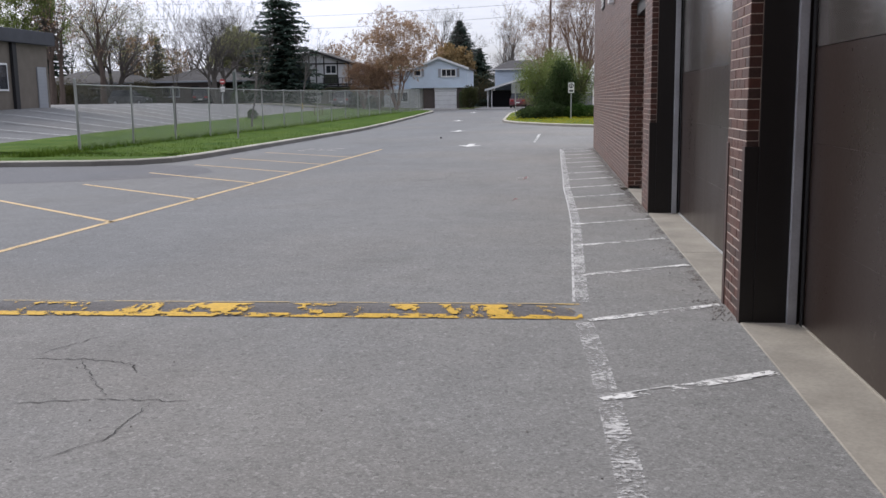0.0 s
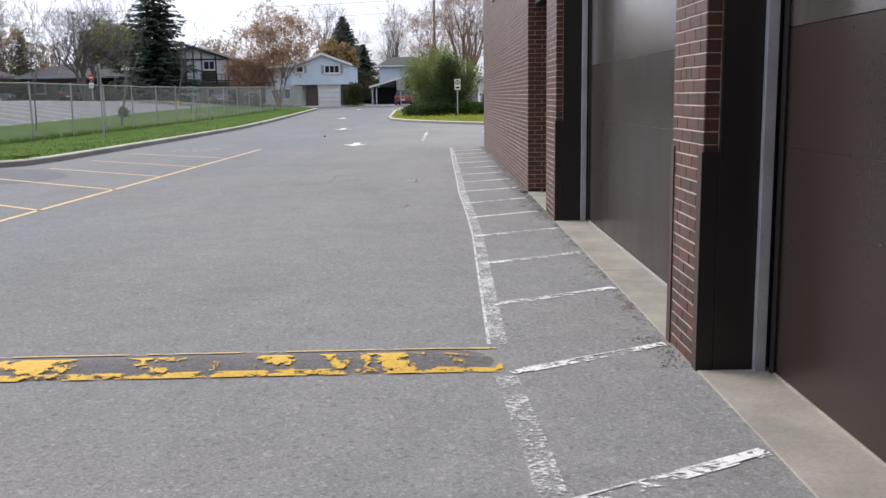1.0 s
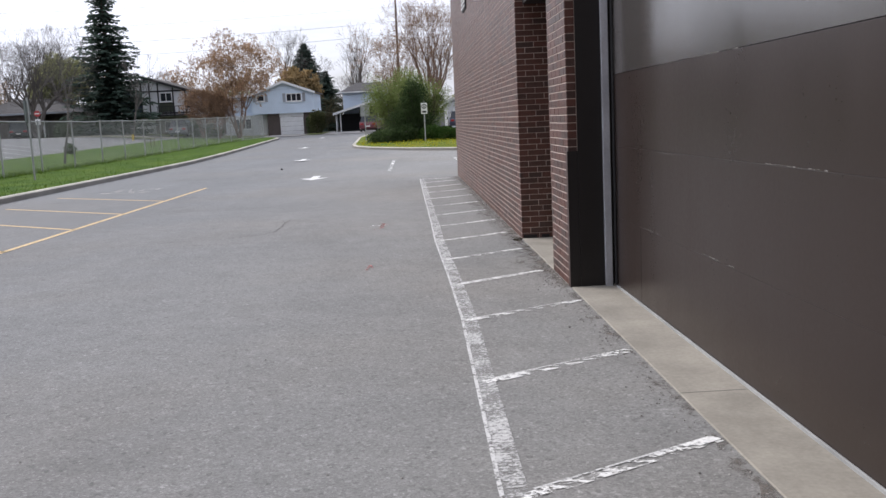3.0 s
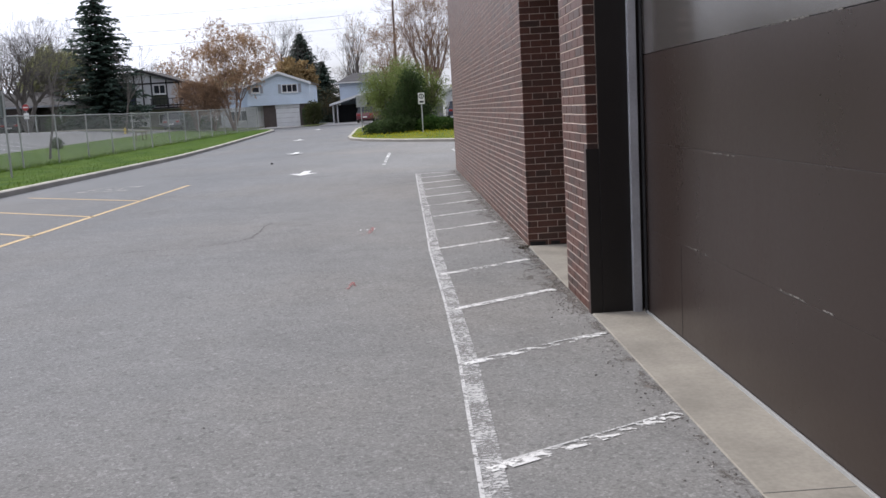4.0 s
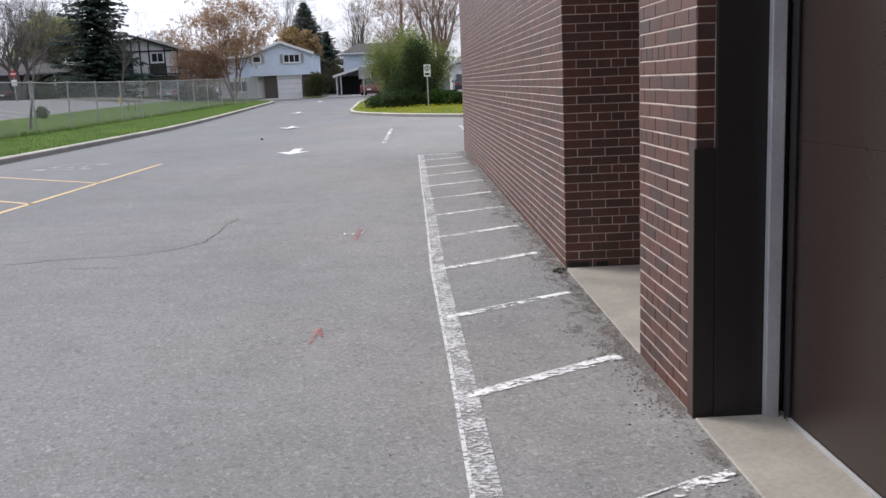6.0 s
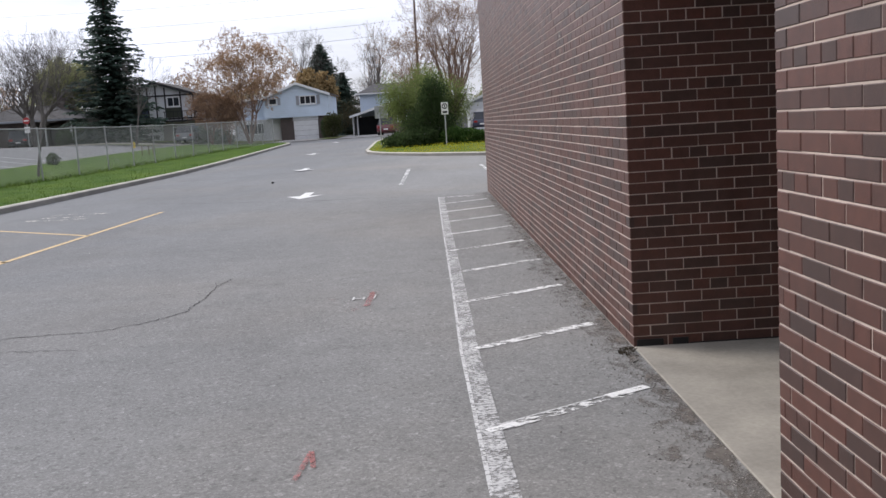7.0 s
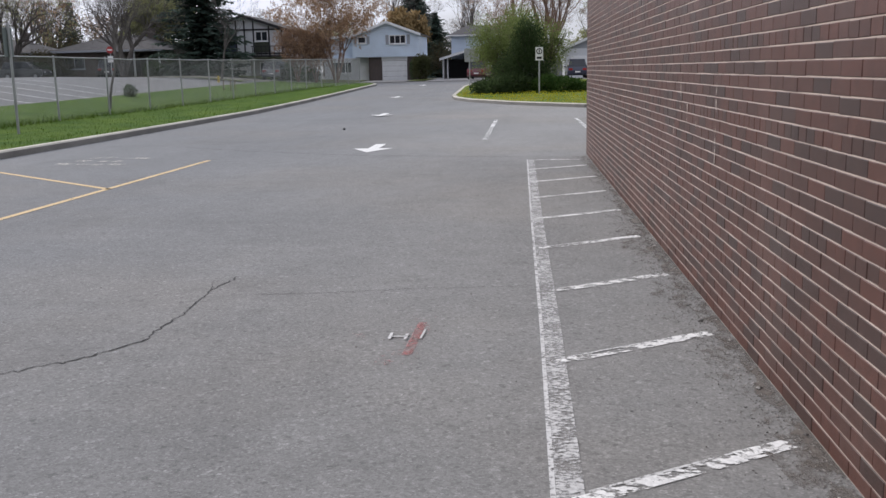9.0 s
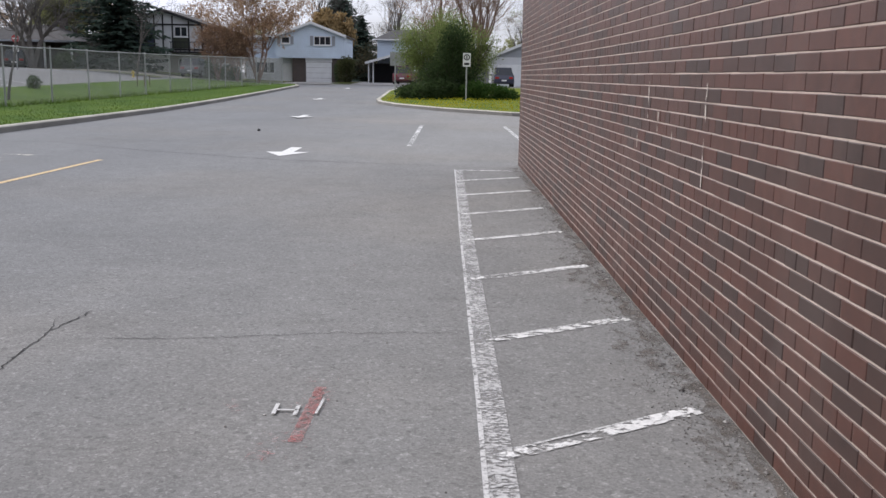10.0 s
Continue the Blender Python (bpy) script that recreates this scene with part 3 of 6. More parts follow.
# ---- speed bump ----
sb = thing("speed_bump", "low asphalt speed bump with flaking yellow paint", "speed bump", -1.0, 4.45, 0, 1.3)
bm = bmesh.new()
prof = [(-0.26, -0.006), (-0.2, 0.014), (-0.1, 0.031), (0.0, 0.037), (0.1, 0.028), (0.2, 0.009), (0.26, -0.006)]
rows_b = []
for i in range(41):
    u = -8.0 * i / 40
    f = smoothstep(0.0, 0.5, -u)
    rows_b.append([bm.verts.new((u, p, z * f - (1 - f) * 0.01)) for p, z in prof])
for a, b in zip(rows_b, rows_b[1:]):
    for i in range(len(prof) - 1):
        bm.faces.new((a[i], a[i + 1], b[i + 1], b[i]))
part("hump", bm, M_ASPHALT_DARK, sb, smooth=True)


def skin(v0, v1, name, material, lift):
    """Paint over part of the hump's profile, between two offsets across it."""
    b2 = bmesh.new()
    cut = [v0 + (v1 - v0) * i / 4 for i in range(5)]
    zs = [float(np.interp(c, [p[0] for p in prof], [max(p[1], 0.0) for p in prof])) + lift for c in cut]
    rws = [[b2.verts.new((-0.08 - 7.9 * i / 40, c, z * smoothstep(0, 0.5, 0.08 + 7.9 * i / 40) + lift)) for c, z in zip(cut, zs)] for i in range(41)]
    for a, b in zip(rws, rws[1:]):
        for i in range(4):
            b2.faces.new((a[i], a[i + 1], b[i + 1], b[i]))
    return part(name, b2, material, sb, "flaking yellow paint")


M_BUMP_DENSE = worn_paint("bump_yellow_front", (0.72, 0.45, 0.06), 0.63, 6, (1, 1.5, 1))
M_BUMP_BACK = worn_paint("bump_yellow_back", (0.66, 0.47, 0.17), 0.6, 7, (1, 1.5, 1), 0.1)
skin(-0.262, -0.195, "front_paint", M_BUMP_DENSE, 0.004)
skin(-0.195, 0.05, "top_paint", M_BUMP_YELLOW, 0.004)
skin(0.222, 0.262, "back_paint", M_BUMP_BACK, 0.003)

# ---- kerbs, grass and island ----
def along(points, gap=2.0):
    """A polyline cut into short runs."""
    out = []
    for a, b in zip(points, points[1:]):
        n = max(1, round(math.dist(a, b) / gap))
        out += [(a[0] + (b[0] - a[0]) * i / n, a[1] + (b[1] - a[1]) * i / n) for i in range(n)]
    return out + [points[-1]]


def sideways(points, off):
    """A polyline set off to its left."""
    out = []
    for i, p in enumerate(points):
        a, b = points[max(0, i - 1)], points[min(len(points) - 1, i + 1)]
        d = math.dist(a, b)
        out.append((p[0] - (b[1] - a[1]) / d * off, p[1] + (b[0] - a[0]) / d * off))
    return out


def kerb(name, points, label, height=0.15, width=0.2):
    """A cast kerb along points; its back lies to the left of the way."""
    bm = bmesh.new()
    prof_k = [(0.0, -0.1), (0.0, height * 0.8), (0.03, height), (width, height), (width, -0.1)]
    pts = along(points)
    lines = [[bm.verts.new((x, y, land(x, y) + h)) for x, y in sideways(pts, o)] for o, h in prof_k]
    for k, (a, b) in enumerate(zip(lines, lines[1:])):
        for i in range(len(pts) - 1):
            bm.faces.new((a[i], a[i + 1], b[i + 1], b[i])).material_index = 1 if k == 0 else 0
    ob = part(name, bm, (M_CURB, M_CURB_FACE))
    return tagged(ob, label, "kerb", kind="structure")


KERB_W = [(-45, 18.8), (-28, 19.6), (-16, 20.3), (-13, 20.5), (-12.0, 20.9), (-11.4, 21.8), (-11.2, 23.5), (-11.15, 35), (-11.2, 46), (-11.6, 58), (-12.2, 76), (-12.6, 88), (-13.4, 91.5), (-15.5, 94), (-19, 95), (-60, 96)]
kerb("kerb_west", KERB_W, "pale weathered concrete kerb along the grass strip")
# grass strip behind the kerb
bm = bmesh.new()
ins = [p for p in along(KERB_W[:14], 2.0)]
rows_g = []
for x, y in sideways(ins, 0.19):
    far = -20.5 - 0.02 * y if y > 22 else x
    if y <= 22:
        rows_g.append([(x - 0.07 * k, y + 0.5 * k) for k in range(10)])
    else:
        rows_g.append([(x + (far - x) * k / 9, y) for k in range(10)])
vg = [[bm.verts.new((x, y, land(x, y) + (0.145 if k == 0 else 0.17) - (0.03 - 0.001 * i if r[0][1] <= 22 and k else 0.0))) for k, (x, y) in enumerate(r)] for i, r in enumerate(rows_g)]
for a, b in zip(vg, vg[1:]):
    for i in range(9):
        bm.faces.new((a[i], a[i + 1], b[i + 1], b[i]))
tagged(part("grass_strip", bm, M_GRASS, smooth=True), "spring green grass strip between kerb and fence", "grass", kind="structure")

M_BLADE = grass_material("grass_blade", (0.09, 0.17, 0.02), (0.17, 0.25, 0.04))
rng_b = random.Random(27)
blades = []
for _ in range(26000):
    y = 22 + 60 * rng_b.random() ** 1.6
    kx = float(np.interp(y, [22, 35, 46, 58, 76, 88], [-11.4, -11.35, -11.4, -11.8, -12.4, -12.8]))
    fx = float(np.interp(y, [24.9, 40.3, 59.5, 75, 90], [-15.6, -15.8, -15.9, -15.5, -14.3]))
    tall = rng_b.random() < 0.22
    x = fx + rng_b.gauss(0, 0.25) if tall else rng_b.uniform(fx - 2.5, kx)
    h = rng_b.uniform(0.1, 0.26) if tall else rng_b.uniform(0.04, 0.09)
    blades.append((x, y, h))
bv, bf = [], []
for x, y, h in blades:
    z = land(x, y) + 0.14
    k = len(bv)
    w, a = rng_b.uniform(0.006, 0.014), rng_b.uniform(0, math.tau)
    bv += [(x - w * math.cos(a), y - w * math.sin(a), z), (x + w * math.cos(a), y + w * math.sin(a), z), (x + rng_b.gauss(0, h * 0.3), y + rng_b.gauss(0, h * 0.3), z + h)]
    bf.append((k, k + 1, k + 2))
me = bpy.data.meshes.new("blades")
me.from_pydata(bv, [], bf)
me.materials.append(M_BLADE)
tufts = thing("grass_blades", "mown grass with taller tufts along the fence foot", "grass", kind="stuff")
blade_ob = new("blades", me)
blade_ob.parent = tufts

ISLAND = [(30, 42.5), (12, 44.6), (4, 46.2), (1.3, 47.3), (-1.5, 51.0), (-3.4, 54.6), (-4.3, 57.6), (-4.6, 60.5), (-4.7, 66), (-4.9, 76), (-4.6, 84), (-3.0, 88), (0, 90), (30, 91)]
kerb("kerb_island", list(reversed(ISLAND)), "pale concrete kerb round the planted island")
kerb_in = along(list(reversed(ISLAND)), 2.0)
bm = bmesh.new()
edge = [(x, y) for x, y in sideways(kerb_in, 0.15)]
ctr = [(max(x, 0.0) * 0.6 + 6.0, 0.35 * y + 0.65 * 66) for x, y in edge]
va = [bm.verts.new((x, y, land(x, y) + 0.145)) for x, y in edge]
vb = [bm.verts.new((x, y, land(x, y) + 0.25)) for x, y in ctr]
for i in range(len(va) - 1):
    bm.faces.new((va[i], va[i + 1], vb[i + 1], vb[i]))
tagged(part("island_lawn", bm, M_LAWN_YELLOW, smooth=True), "grass island dotted with yellow dandelions", "grass", kind="structure")

# ---- chain-link fence ----
FENCE = [(-15.6, 24.9), (-15.8, 40.3), (-15.9, 59.5), (-15.5, 75), (-14.3, 90.0)]


def chain_link_fence():
    fence = thing("chain_link_fence", "weathered galvanised chain-link fence along the grass strip", "fence", FENCE[0][0], FENCE[0][1], land(*FENCE[0]) + 0.14)
    inv = fence.matrix_world.inverted()
    posts = []
    for a, b in zip(FENCE, FENCE[1:]):
        n = max(1, round(math.dist(a, b) / 3.85))
        posts += [(a[0] + (b[0] - a[0]) * i / n, a[1] + (b[1] - a[1]) * i / n) for i in range(n)]
    posts.append(FENCE[-1])
    H = 2.05
    rng = random.Random(8)
    tops = []
    for i, (x, y) in enumerate(posts):
        z = land(x, y) + 0.12
        r = 0.045 if i in (0, len(posts) - 1) else 0.034
        lean = rng.uniform(-0.03, 0.03)
        h = H + (0.16 if i == 0 else 0.03)
        bm = bmesh.new()
        add_tube(bm, [(x, y, z - 0.2), (x + lean, y, z + h), (x + lean, y, z + h + 0.03)], [r, r, r * 0.6], 8)
        part("post", bm, M_GALV_DULL, fence, m=inv)
        tops.append(Vector((x + lean, y, z + H)))
    for a, b in zip(tops, tops[1:]):
        mid = a.lerp(b, 0.5) - Vector((0, 0, rng.uniform(0.0, 0.03)))
        bm = bmesh.new()
        add_tube(bm, [a, mid, b], 0.021, 6)
        part("top_rail", bm, M_GALV_DULL, fence, m=inv)
        # woven wire: two families of slanting wires
        vs, fs = [], []
        d = b - a
        length = math.hypot(d.x, d.y)
        ux, uy = d.x / length, d.y / length
        nrm = Vector((-uy, ux, 0))
        hh, pitch = H - 0.05, 0.085
        for s in (1, -1):
            u = -hh
            while u < length:
                u0, z0, u1, z1 = u, 0.0, u + hh, hh
                if u0 < 0:
                    z0, u0 = -u0, 0.0
                if u1 > length:
                    z1, u1 = hh - (u1 - length), length
                if u1 - u0 > 0.05:
                    if s < 0:
                        z0, z1 = hh - z0, hh - z1
                    k = len(vs)
                    for uu, zz in ((u0, z0), (u1, z1)):
                        p = a + Vector((ux * uu, uy * uu, d.z * uu / length - H + 0.03 + zz))
                        for off in (nrm * 0.0026, Vector((0, 0, 0.0032)), -nrm * 0.0026):
                            vs.append(p + off)
                    fs += [(k, k + 1, k + 4, k + 3), (k + 1, k + 2, k + 5, k + 4), (k + 2, k, k + 3, k + 5)]
                u += pitch
        me = bpy.data.meshes.new("wire_mesh")
        me.from_pydata(vs, [], fs)
        me.materials.append(M_WIRE)
        ob = new("wire_mesh", me)
        ob.parent = fence
        ob.matrix_local = inv
    return fence


chain_link_fence()


# ---- trees ----
def bark(name, color):
    m, nt, b = nodes_of(name)
    pos = nt.nodes.new("ShaderNodeNewGeometry").outputs["Position"]
    c = mix(nt, 1.0, color, ramp(nt, noise_fac(nt, pos, 5, 5, 0.7, (1, 1, 0.2)), [(0.3, 0.6), (0.7, 1.2)]), "MULTIPLY")
    nt.links.new(c, b.inputs["Base Color"])
    b.inputs["Roughness"].default_value = 0.9
    return m


def foliage(name, a, b2):
    m, nt, b = nodes_of(name)
    geo = nt.nodes.new("ShaderNodeNewGeometry")
    c = mix(nt, geo.outputs["Random Per Island"], a, b2)
    c = mix(nt, 1.0, c, ramp(nt, noise_fac(nt, geo.outputs["Position"], 0.8, 3), [(0.3, 0.65), (0.7, 1.15)]), "MULTIPLY")
    nt.links.new(c, b.inputs["Base Color"])
    b.inputs["Roughness"].default_value = 0.7
    b.inputs["Specular IOR Level"].default_value = 0.1
    tl = nt.nodes.new("ShaderNodeBsdfTranslucent")
    nt.links.new(c, tl.inputs["Color"])
    ms = nt.nodes.new("ShaderNodeMixShader")
    ms.inputs[0].default_value = 0.4
    nt.links.new(b.outputs[0], ms.inputs[1])
    nt.links.new(tl.outputs[0], ms.inputs[2])
    nt.links.new(ms.outputs[0], nt.nodes["Material Output"].inputs["Surface"])
    return m


M_BARK_GREY = bark("grey_bark", (0.125, 0.112, 0.104))
M_BARK_BROWN = bark("brown_bark", (0.12, 0.09, 0.075))
M_BARK_RED = bark("reddish_bark", (0.22, 0.14, 0.105))
M_LEAF_RUST = foliage("rust_buds", (0.36, 0.225, 0.135), (0.52, 0.365, 0.24))
M_LEAF_GOLD = foliage("golden_buds", (0.30, 0.21, 0.10), (0.42, 0.31, 0.16))
M_LEAF_LIME = foliage("fresh_green_leaves", (0.14, 0.19, 0.055), (0.27, 0.32, 0.12))
M_LEAF_OLIVE = foliage("olive_buds", (0.31, 0.33, 0.15), (0.45, 0.46, 0.24))
M_LEAF_DARK = foliage("dark_evergreen", (0.042, 0.072, 0.028), (0.085, 0.122, 0.05))
M_SPRUCE = foliage("blue_green_needles", (0.055, 0.088, 0.072), (0.105, 0.148, 0.118))


class Soup:
    """Vertices and faces that become one mesh."""

    def __init__(self):
        self.v, self.f = [], []

    def limb(self, pts, radii, sides=4):
        k = len(self.v)
        for i, p in enumerate(pts):
            d = (pts[min(i + 1, len(pts) - 1)] - pts[max(i - 1, 0)]).normalized()
            a = Vector((1, 0, 0)) if abs(d.x) < 0.8 else Vector((0, 1, 0))
            a = (a - d * a.dot(d)).normalized()
            b = d.cross(a)
            for j in range(sides):
                w = j * math.tau / sides
                self.v.append(p + radii[i] * (math.cos(w) * a + math.sin(w) * b))
        for i in range(len(pts) - 1):
            for j in range(sides):
                self.f.append((k + i * sides + j, k + i * sides + (j + 1) % sides, k + (i + 1) * sides + (j + 1) % sides, k + (i + 1) * sides + j))

    def leaf(self, p, d, up, length, width):
        k = len(self.v)
        s = d.cross(up)
        s = s.normalized() * width / 2 if s.length > 1e-4 else Vector((width / 2, 0, 0))
        self.v += [p, p + d * length * 0.5 + s, p + d * length, p + d * length * 0.5 - s]
        self.f.append((k, k + 1, k + 2, k + 3))

    def done(self, name, material, parent, label="", smooth=False):
        me = bpy.data.meshes.new(name)
        me.from_pydata(self.v, [], self.f)
        me.materials.append(material)
        if smooth:
            me.polygons.foreach_set("use_smooth", [True] * len(me.polygons))
        ob = new(name, me)
        ob.parent = parent
        if label:
            tagged(ob, label)
        return ob


def rand_dir(rng):
    return Vector((rng.gauss(0, 1), rng.gauss(0, 1), rng.gauss(0, 1))).normalized()


def broadleaf(name, label, x, y, height, spread, seed, wood, leaf, leaves=4, leaf_size=0.12, stems=1, levels=5, trunk=0.28, twig=0.008, rise=0.5, base=0.22):
    """A deciduous tree in early spring: forking limbs, fine twigs, and buds or small leaves."""
    rng = random.Random(seed)
    tree = thing(name, label, "tree" if name != "shrub" else "shrub", x, y, land(x, y))
    wood_s, leaf_s = Soup(), Soup()
    top = height

    def grow(p, d, length, r, level):
        pts, rad = [p], [r]
        n = 3 if level < 3 else 2
        for i in range(n):
            d = (d + rand_dir(rng) * (0.12 + 0.05 * level) + Vector((0, 0, 0.09 * rise))).normalized()
            p = p + d * length / n
            pts.append(p)
            rad.append(max(twig * 0.6, r * (1 - 0.42 * (i + 1) / n)))
        wood_s.limb(pts, rad, 6 if level < 2 else 4 if level < 4 else 3)
        if level >= levels - 1 and leaf:
            for _ in range(leaves):
                q = pts[-2].lerp(pts[-1], rng.random()) + rand_dir(rng) * leaf_size * 0.8
                leaf_s.leaf(q, rand_dir(rng), rand_dir(rng), leaf_size * rng.uniform(0.6, 1.3), leaf_size * rng.uniform(0.5, 0.9))
        if level >= levels:
            return
        kids = 3 if level in (0, 2) else 3 if rng.random() < 0.55 else 2
        if level == 0:
            kids = 4
        for k in range(kids):
            axis = d.orthogonal().normalized()
            axis.rotate(Matrix.Rotation(math.tau * (k + rng.random() * 0.6) / kids, 3, d))
            ang = rng.uniform(0.25, 0.62) * spread * (1.0 if level else 0.9)
            nd = d.copy()
            nd.rotate(Matrix.Rotation(ang, 3, axis))
            grow(p, nd, length * rng.uniform(0.62, 0.82), rad[-1] * rng.uniform(0.62, 0.8), level + 1)
        if level in (1, 2):
            for _ in range(2):
                q = pts[1]
                nd = (d + rand_dir(rng) * 0.9).normalized()
                grow(q, nd, length * 0.5, rad[-1] * 0.45, level + 2)

    first = height * base if stems == 1 else height * 0.2
    for sidx in range(stems):
        d = Vector((rng.uniform(-0.06, 0.06), rng.uniform(-0.06, 0.06), 1)).normalized()
        if stems > 1:
            w = math.tau * sidx / stems
            d = Vector((math.cos(w) * 0.28 * spread, math.sin(w) * 0.28 * spread, 1)).normalized()
        grow(Vector((0, 0, -0.1)), d, first + 0.1, trunk / (1 if stems == 1 else 1.5), 0)
    hi = max(v.z for v in wood_s.v)
    k = top / hi
    for s in (wood_s, leaf_s):
        s.v = [Vector((v.x * (0.5 + 0.5 * k), v.y * (0.5 + 0.5 * k), v.z * k)) for v in s.v]
    wood_s.done("trunk", wood, tree, "bare branching limbs", True)
    if leaf_s.v:
        leaf_s.done("crown", leaf, tree, "sparse spring foliage")
    return tree


def conifer(name, label, x, y, height, radius, seed, leaf, bare=0.04, dense=1.0, gap=0.0135):
    """A spruce: whorls of drooping boughs with hanging sprays of needles."""
    rng = random.Random(seed)
    tree = thing(name, label, "tree", x, y, land(x, y))
    wood_s, leaf_s = Soup(), Soup()
    wood_s.limb([Vector((0, 0, -0.1)), Vector((0.05, 0, height * 0.5)), Vector((0, 0.03, height))], [height * 0.018, height * 0.01, 0.01], 7)
    z = height * bare
    while z < height * 0.985:
        f = 1 - z / height
        reach = radius * f * rng.uniform(0.68, 1.18) + 0.15
        n = max(5, int((6 + 7 * f) * dense))
        w0 = rng.random() * math.tau
        for i in range(n):
            w = w0 + math.tau * (i + rng.uniform(-0.3, 0.3)) / n
            out = Vector((math.cos(w), math.sin(w), 0))
            rr = reach * rng.uniform(0.65, 1.12)
            pts = [Vector((0, 0, z)), out * rr * 0.5 + Vector((0, 0, z - rr * 0.10)), out * rr + Vector((0, 0, z - rr * 0.16 + 0.05 * rr))]
            wood_s.limb(pts, [0.02 + 0.03 * f, 0.02, 0.006], 3)
            m = max(4, int(rr * 7 * dense))
            for j in range(m):
                q = (pts[0].lerp(pts[1], 2 * j / m) if j < m / 2 else pts[1].lerp(pts[2], 2 * j / m - 1)) + rand_dir(rng) * 0.06
                for s in (-1, 1):
                    sd = (out * 0.6 + Vector((-out.y, out.x, 0)) * s * rng.uniform(0.5, 1.1) + Vector((0, 0, rng.uniform(-0.55, 0.1)))).normalized()
                    leaf_s.leaf(q, sd, Vector((0, 0, 1)) + rand_dir(rng) * 0.7, rng.uniform(0.4, 0.85) * (0.6 + 0.5 * f), rng.uniform(0.16, 0.34))
        z += height * gap * rng.uniform(0.7, 1.3)
    wood_s.done("trunk", M_BARK_BROWN, tree)
    leaf_s.done("crown", leaf, tree, "dense drooping needles")
    return tree


conifer("spruce_tree", "tall dark blue-green spruce beside the timbered house", -30.9, 100, 17.8, 5.1, 3, M_SPRUCE, dense=1.0, gap=0.018)
conifer("conifer_tree", "dark conifer behind the houses", -15.6, 146, 13.4, 9.0, 5, M_SPRUCE, dense=1.1)
conifer("conifer_tree", "small dark conifer behind the pale blue house", -12.0, 138, 8.6, 4.4, 6, M_SPRUCE, dense=0.9, gap=0.02)
conifer("conifer_tree", "dark conifer behind the bungalow", -57, 128, 9.5, 3.2, 7, M_SPRUCE, dense=0.8, gap=0.025)
broadleaf("maple_tree", "maple tree with rust-coloured spring buds", -18.2, 100, 11.2, 1.15, 11, M_BARK_RED, M_LEAF_RUST, 5, 0.105, levels=6, stems=4, trunk=0.17)
broadleaf("tree", "small tree with rust-coloured buds", -21.6, 99, 5.6, 0.95, 12, M_BARK_RED, M_LEAF_RUST, 1, 0.09, levels=6, stems=6, trunk=0.08)
broadleaf("tree", "low spreading tree with rust-coloured buds beside the maple", -20.2, 100.5, 5.0, 1.1, 52, M_BARK_RED, M_LEAF_RUST, 1, 0.09, levels=6, stems=5, trunk=0.08)
broadleaf("tree", "rounded tree with golden buds behind the pale blue house", -15.6, 132, 8.7, 1.3, 13, M_BARK_BROWN, M_LEAF_GOLD, 12, 0.2, levels=6, base=0.12)
broadleaf("tree", "tall bare tree behind the carport", -7.0, 142, 15.5, 0.62, 14, M_BARK_GREY, M_LEAF_RUST, 1, 0.1, levels=6, base=0.16)
broadleaf("tree", "slim bare tree behind the carport", -8.6, 144, 13.0, 0.6, 26, M_BARK_GREY, None, levels=6, base=0.14)
broadleaf("tree", "tall thin bare tree beside the conifer", -19.4, 145, 15.5, 0.55, 27, M_BARK_GREY, None, levels=6, base=0.16)
broadleaf("tree", "tall bare reddish tree behind the island", 1.9, 104, 14.5, 0.62, 15, M_BARK_RED, M_LEAF_RUST, 1, 0.09, stems=5, levels=6, trunk=0.3)
broadleaf("tree", "bare reddish tree beyond the island", -2.2, 112, 12.0, 0.8, 16, M_BARK_RED, M_LEAF_RUST, 1, 0.11, stems=3, levels=6)
broadleaf("tree", "bare grey tree beside the garage", 7.5, 125, 10.0, 0.9, 17, M_BARK_GREY, M_LEAF_OLIVE, 1, 0.11, levels=6)
broadleaf("tree", "spreading tree with pale olive buds", -52.3, 104, 13.2, 1.3, 18, M_BARK_GREY, M_LEAF_OLIVE, 1, 0.12, levels=6, stems=5, trunk=0.42, twig=0.012)
broadleaf("tree", "bare grey tree in front of the bungalow", -36.6, 95, 10.6, 1.25, 19, M_BARK_GREY, None, levels=6, stems=5, trunk=0.34, twig=0.011)
broadleaf("tree", "tall thin bare tree", -42.0, 118, 13.8, 0.6, 20, M_BARK_GREY, None, levels=6, twig=0.011)
broadleaf("tree", "round tree with fresh olive leaves", -39.2, 112, 9.6, 1.15, 21, M_BARK_BROWN, M_LEAF_OLIVE, 11, 0.17, levels=6, stems=4, trunk=0.2)
broadleaf("tree", "small bare tree before the timbered house", -26.1, 90, 8.2, 0.8, 22, M_BARK_GREY, None, trunk=0.09)
broadleaf("tree", "bare tree beside the school annex", -48, 84, 12.0, 1.0, 23, M_BARK_BROWN, M_LEAF_RUST, 1, 0.12, levels=6)
broadleaf("tree", "tall oak holding brown winter leaves behind the school annex", -55.5, 96, 17.5, 0.85, 71, M_BARK_BROWN, M_LEAF_RUST, 3, 0.13, levels=6, trunk=0.4)
broadleaf("tree", "bare brown oak behind the school annex", -50.2, 97, 17.0, 0.75, 72, M_BARK_BROWN, M_LEAF_RUST, 2, 0.12, levels=6, trunk=0.36)
conifer("conifer_tree", "tall thin pine behind the school annex", -57.5, 99, 19.0, 3.4, 73, M_SPRUCE, bare=0.2, dense=0.8, gap=0.02)
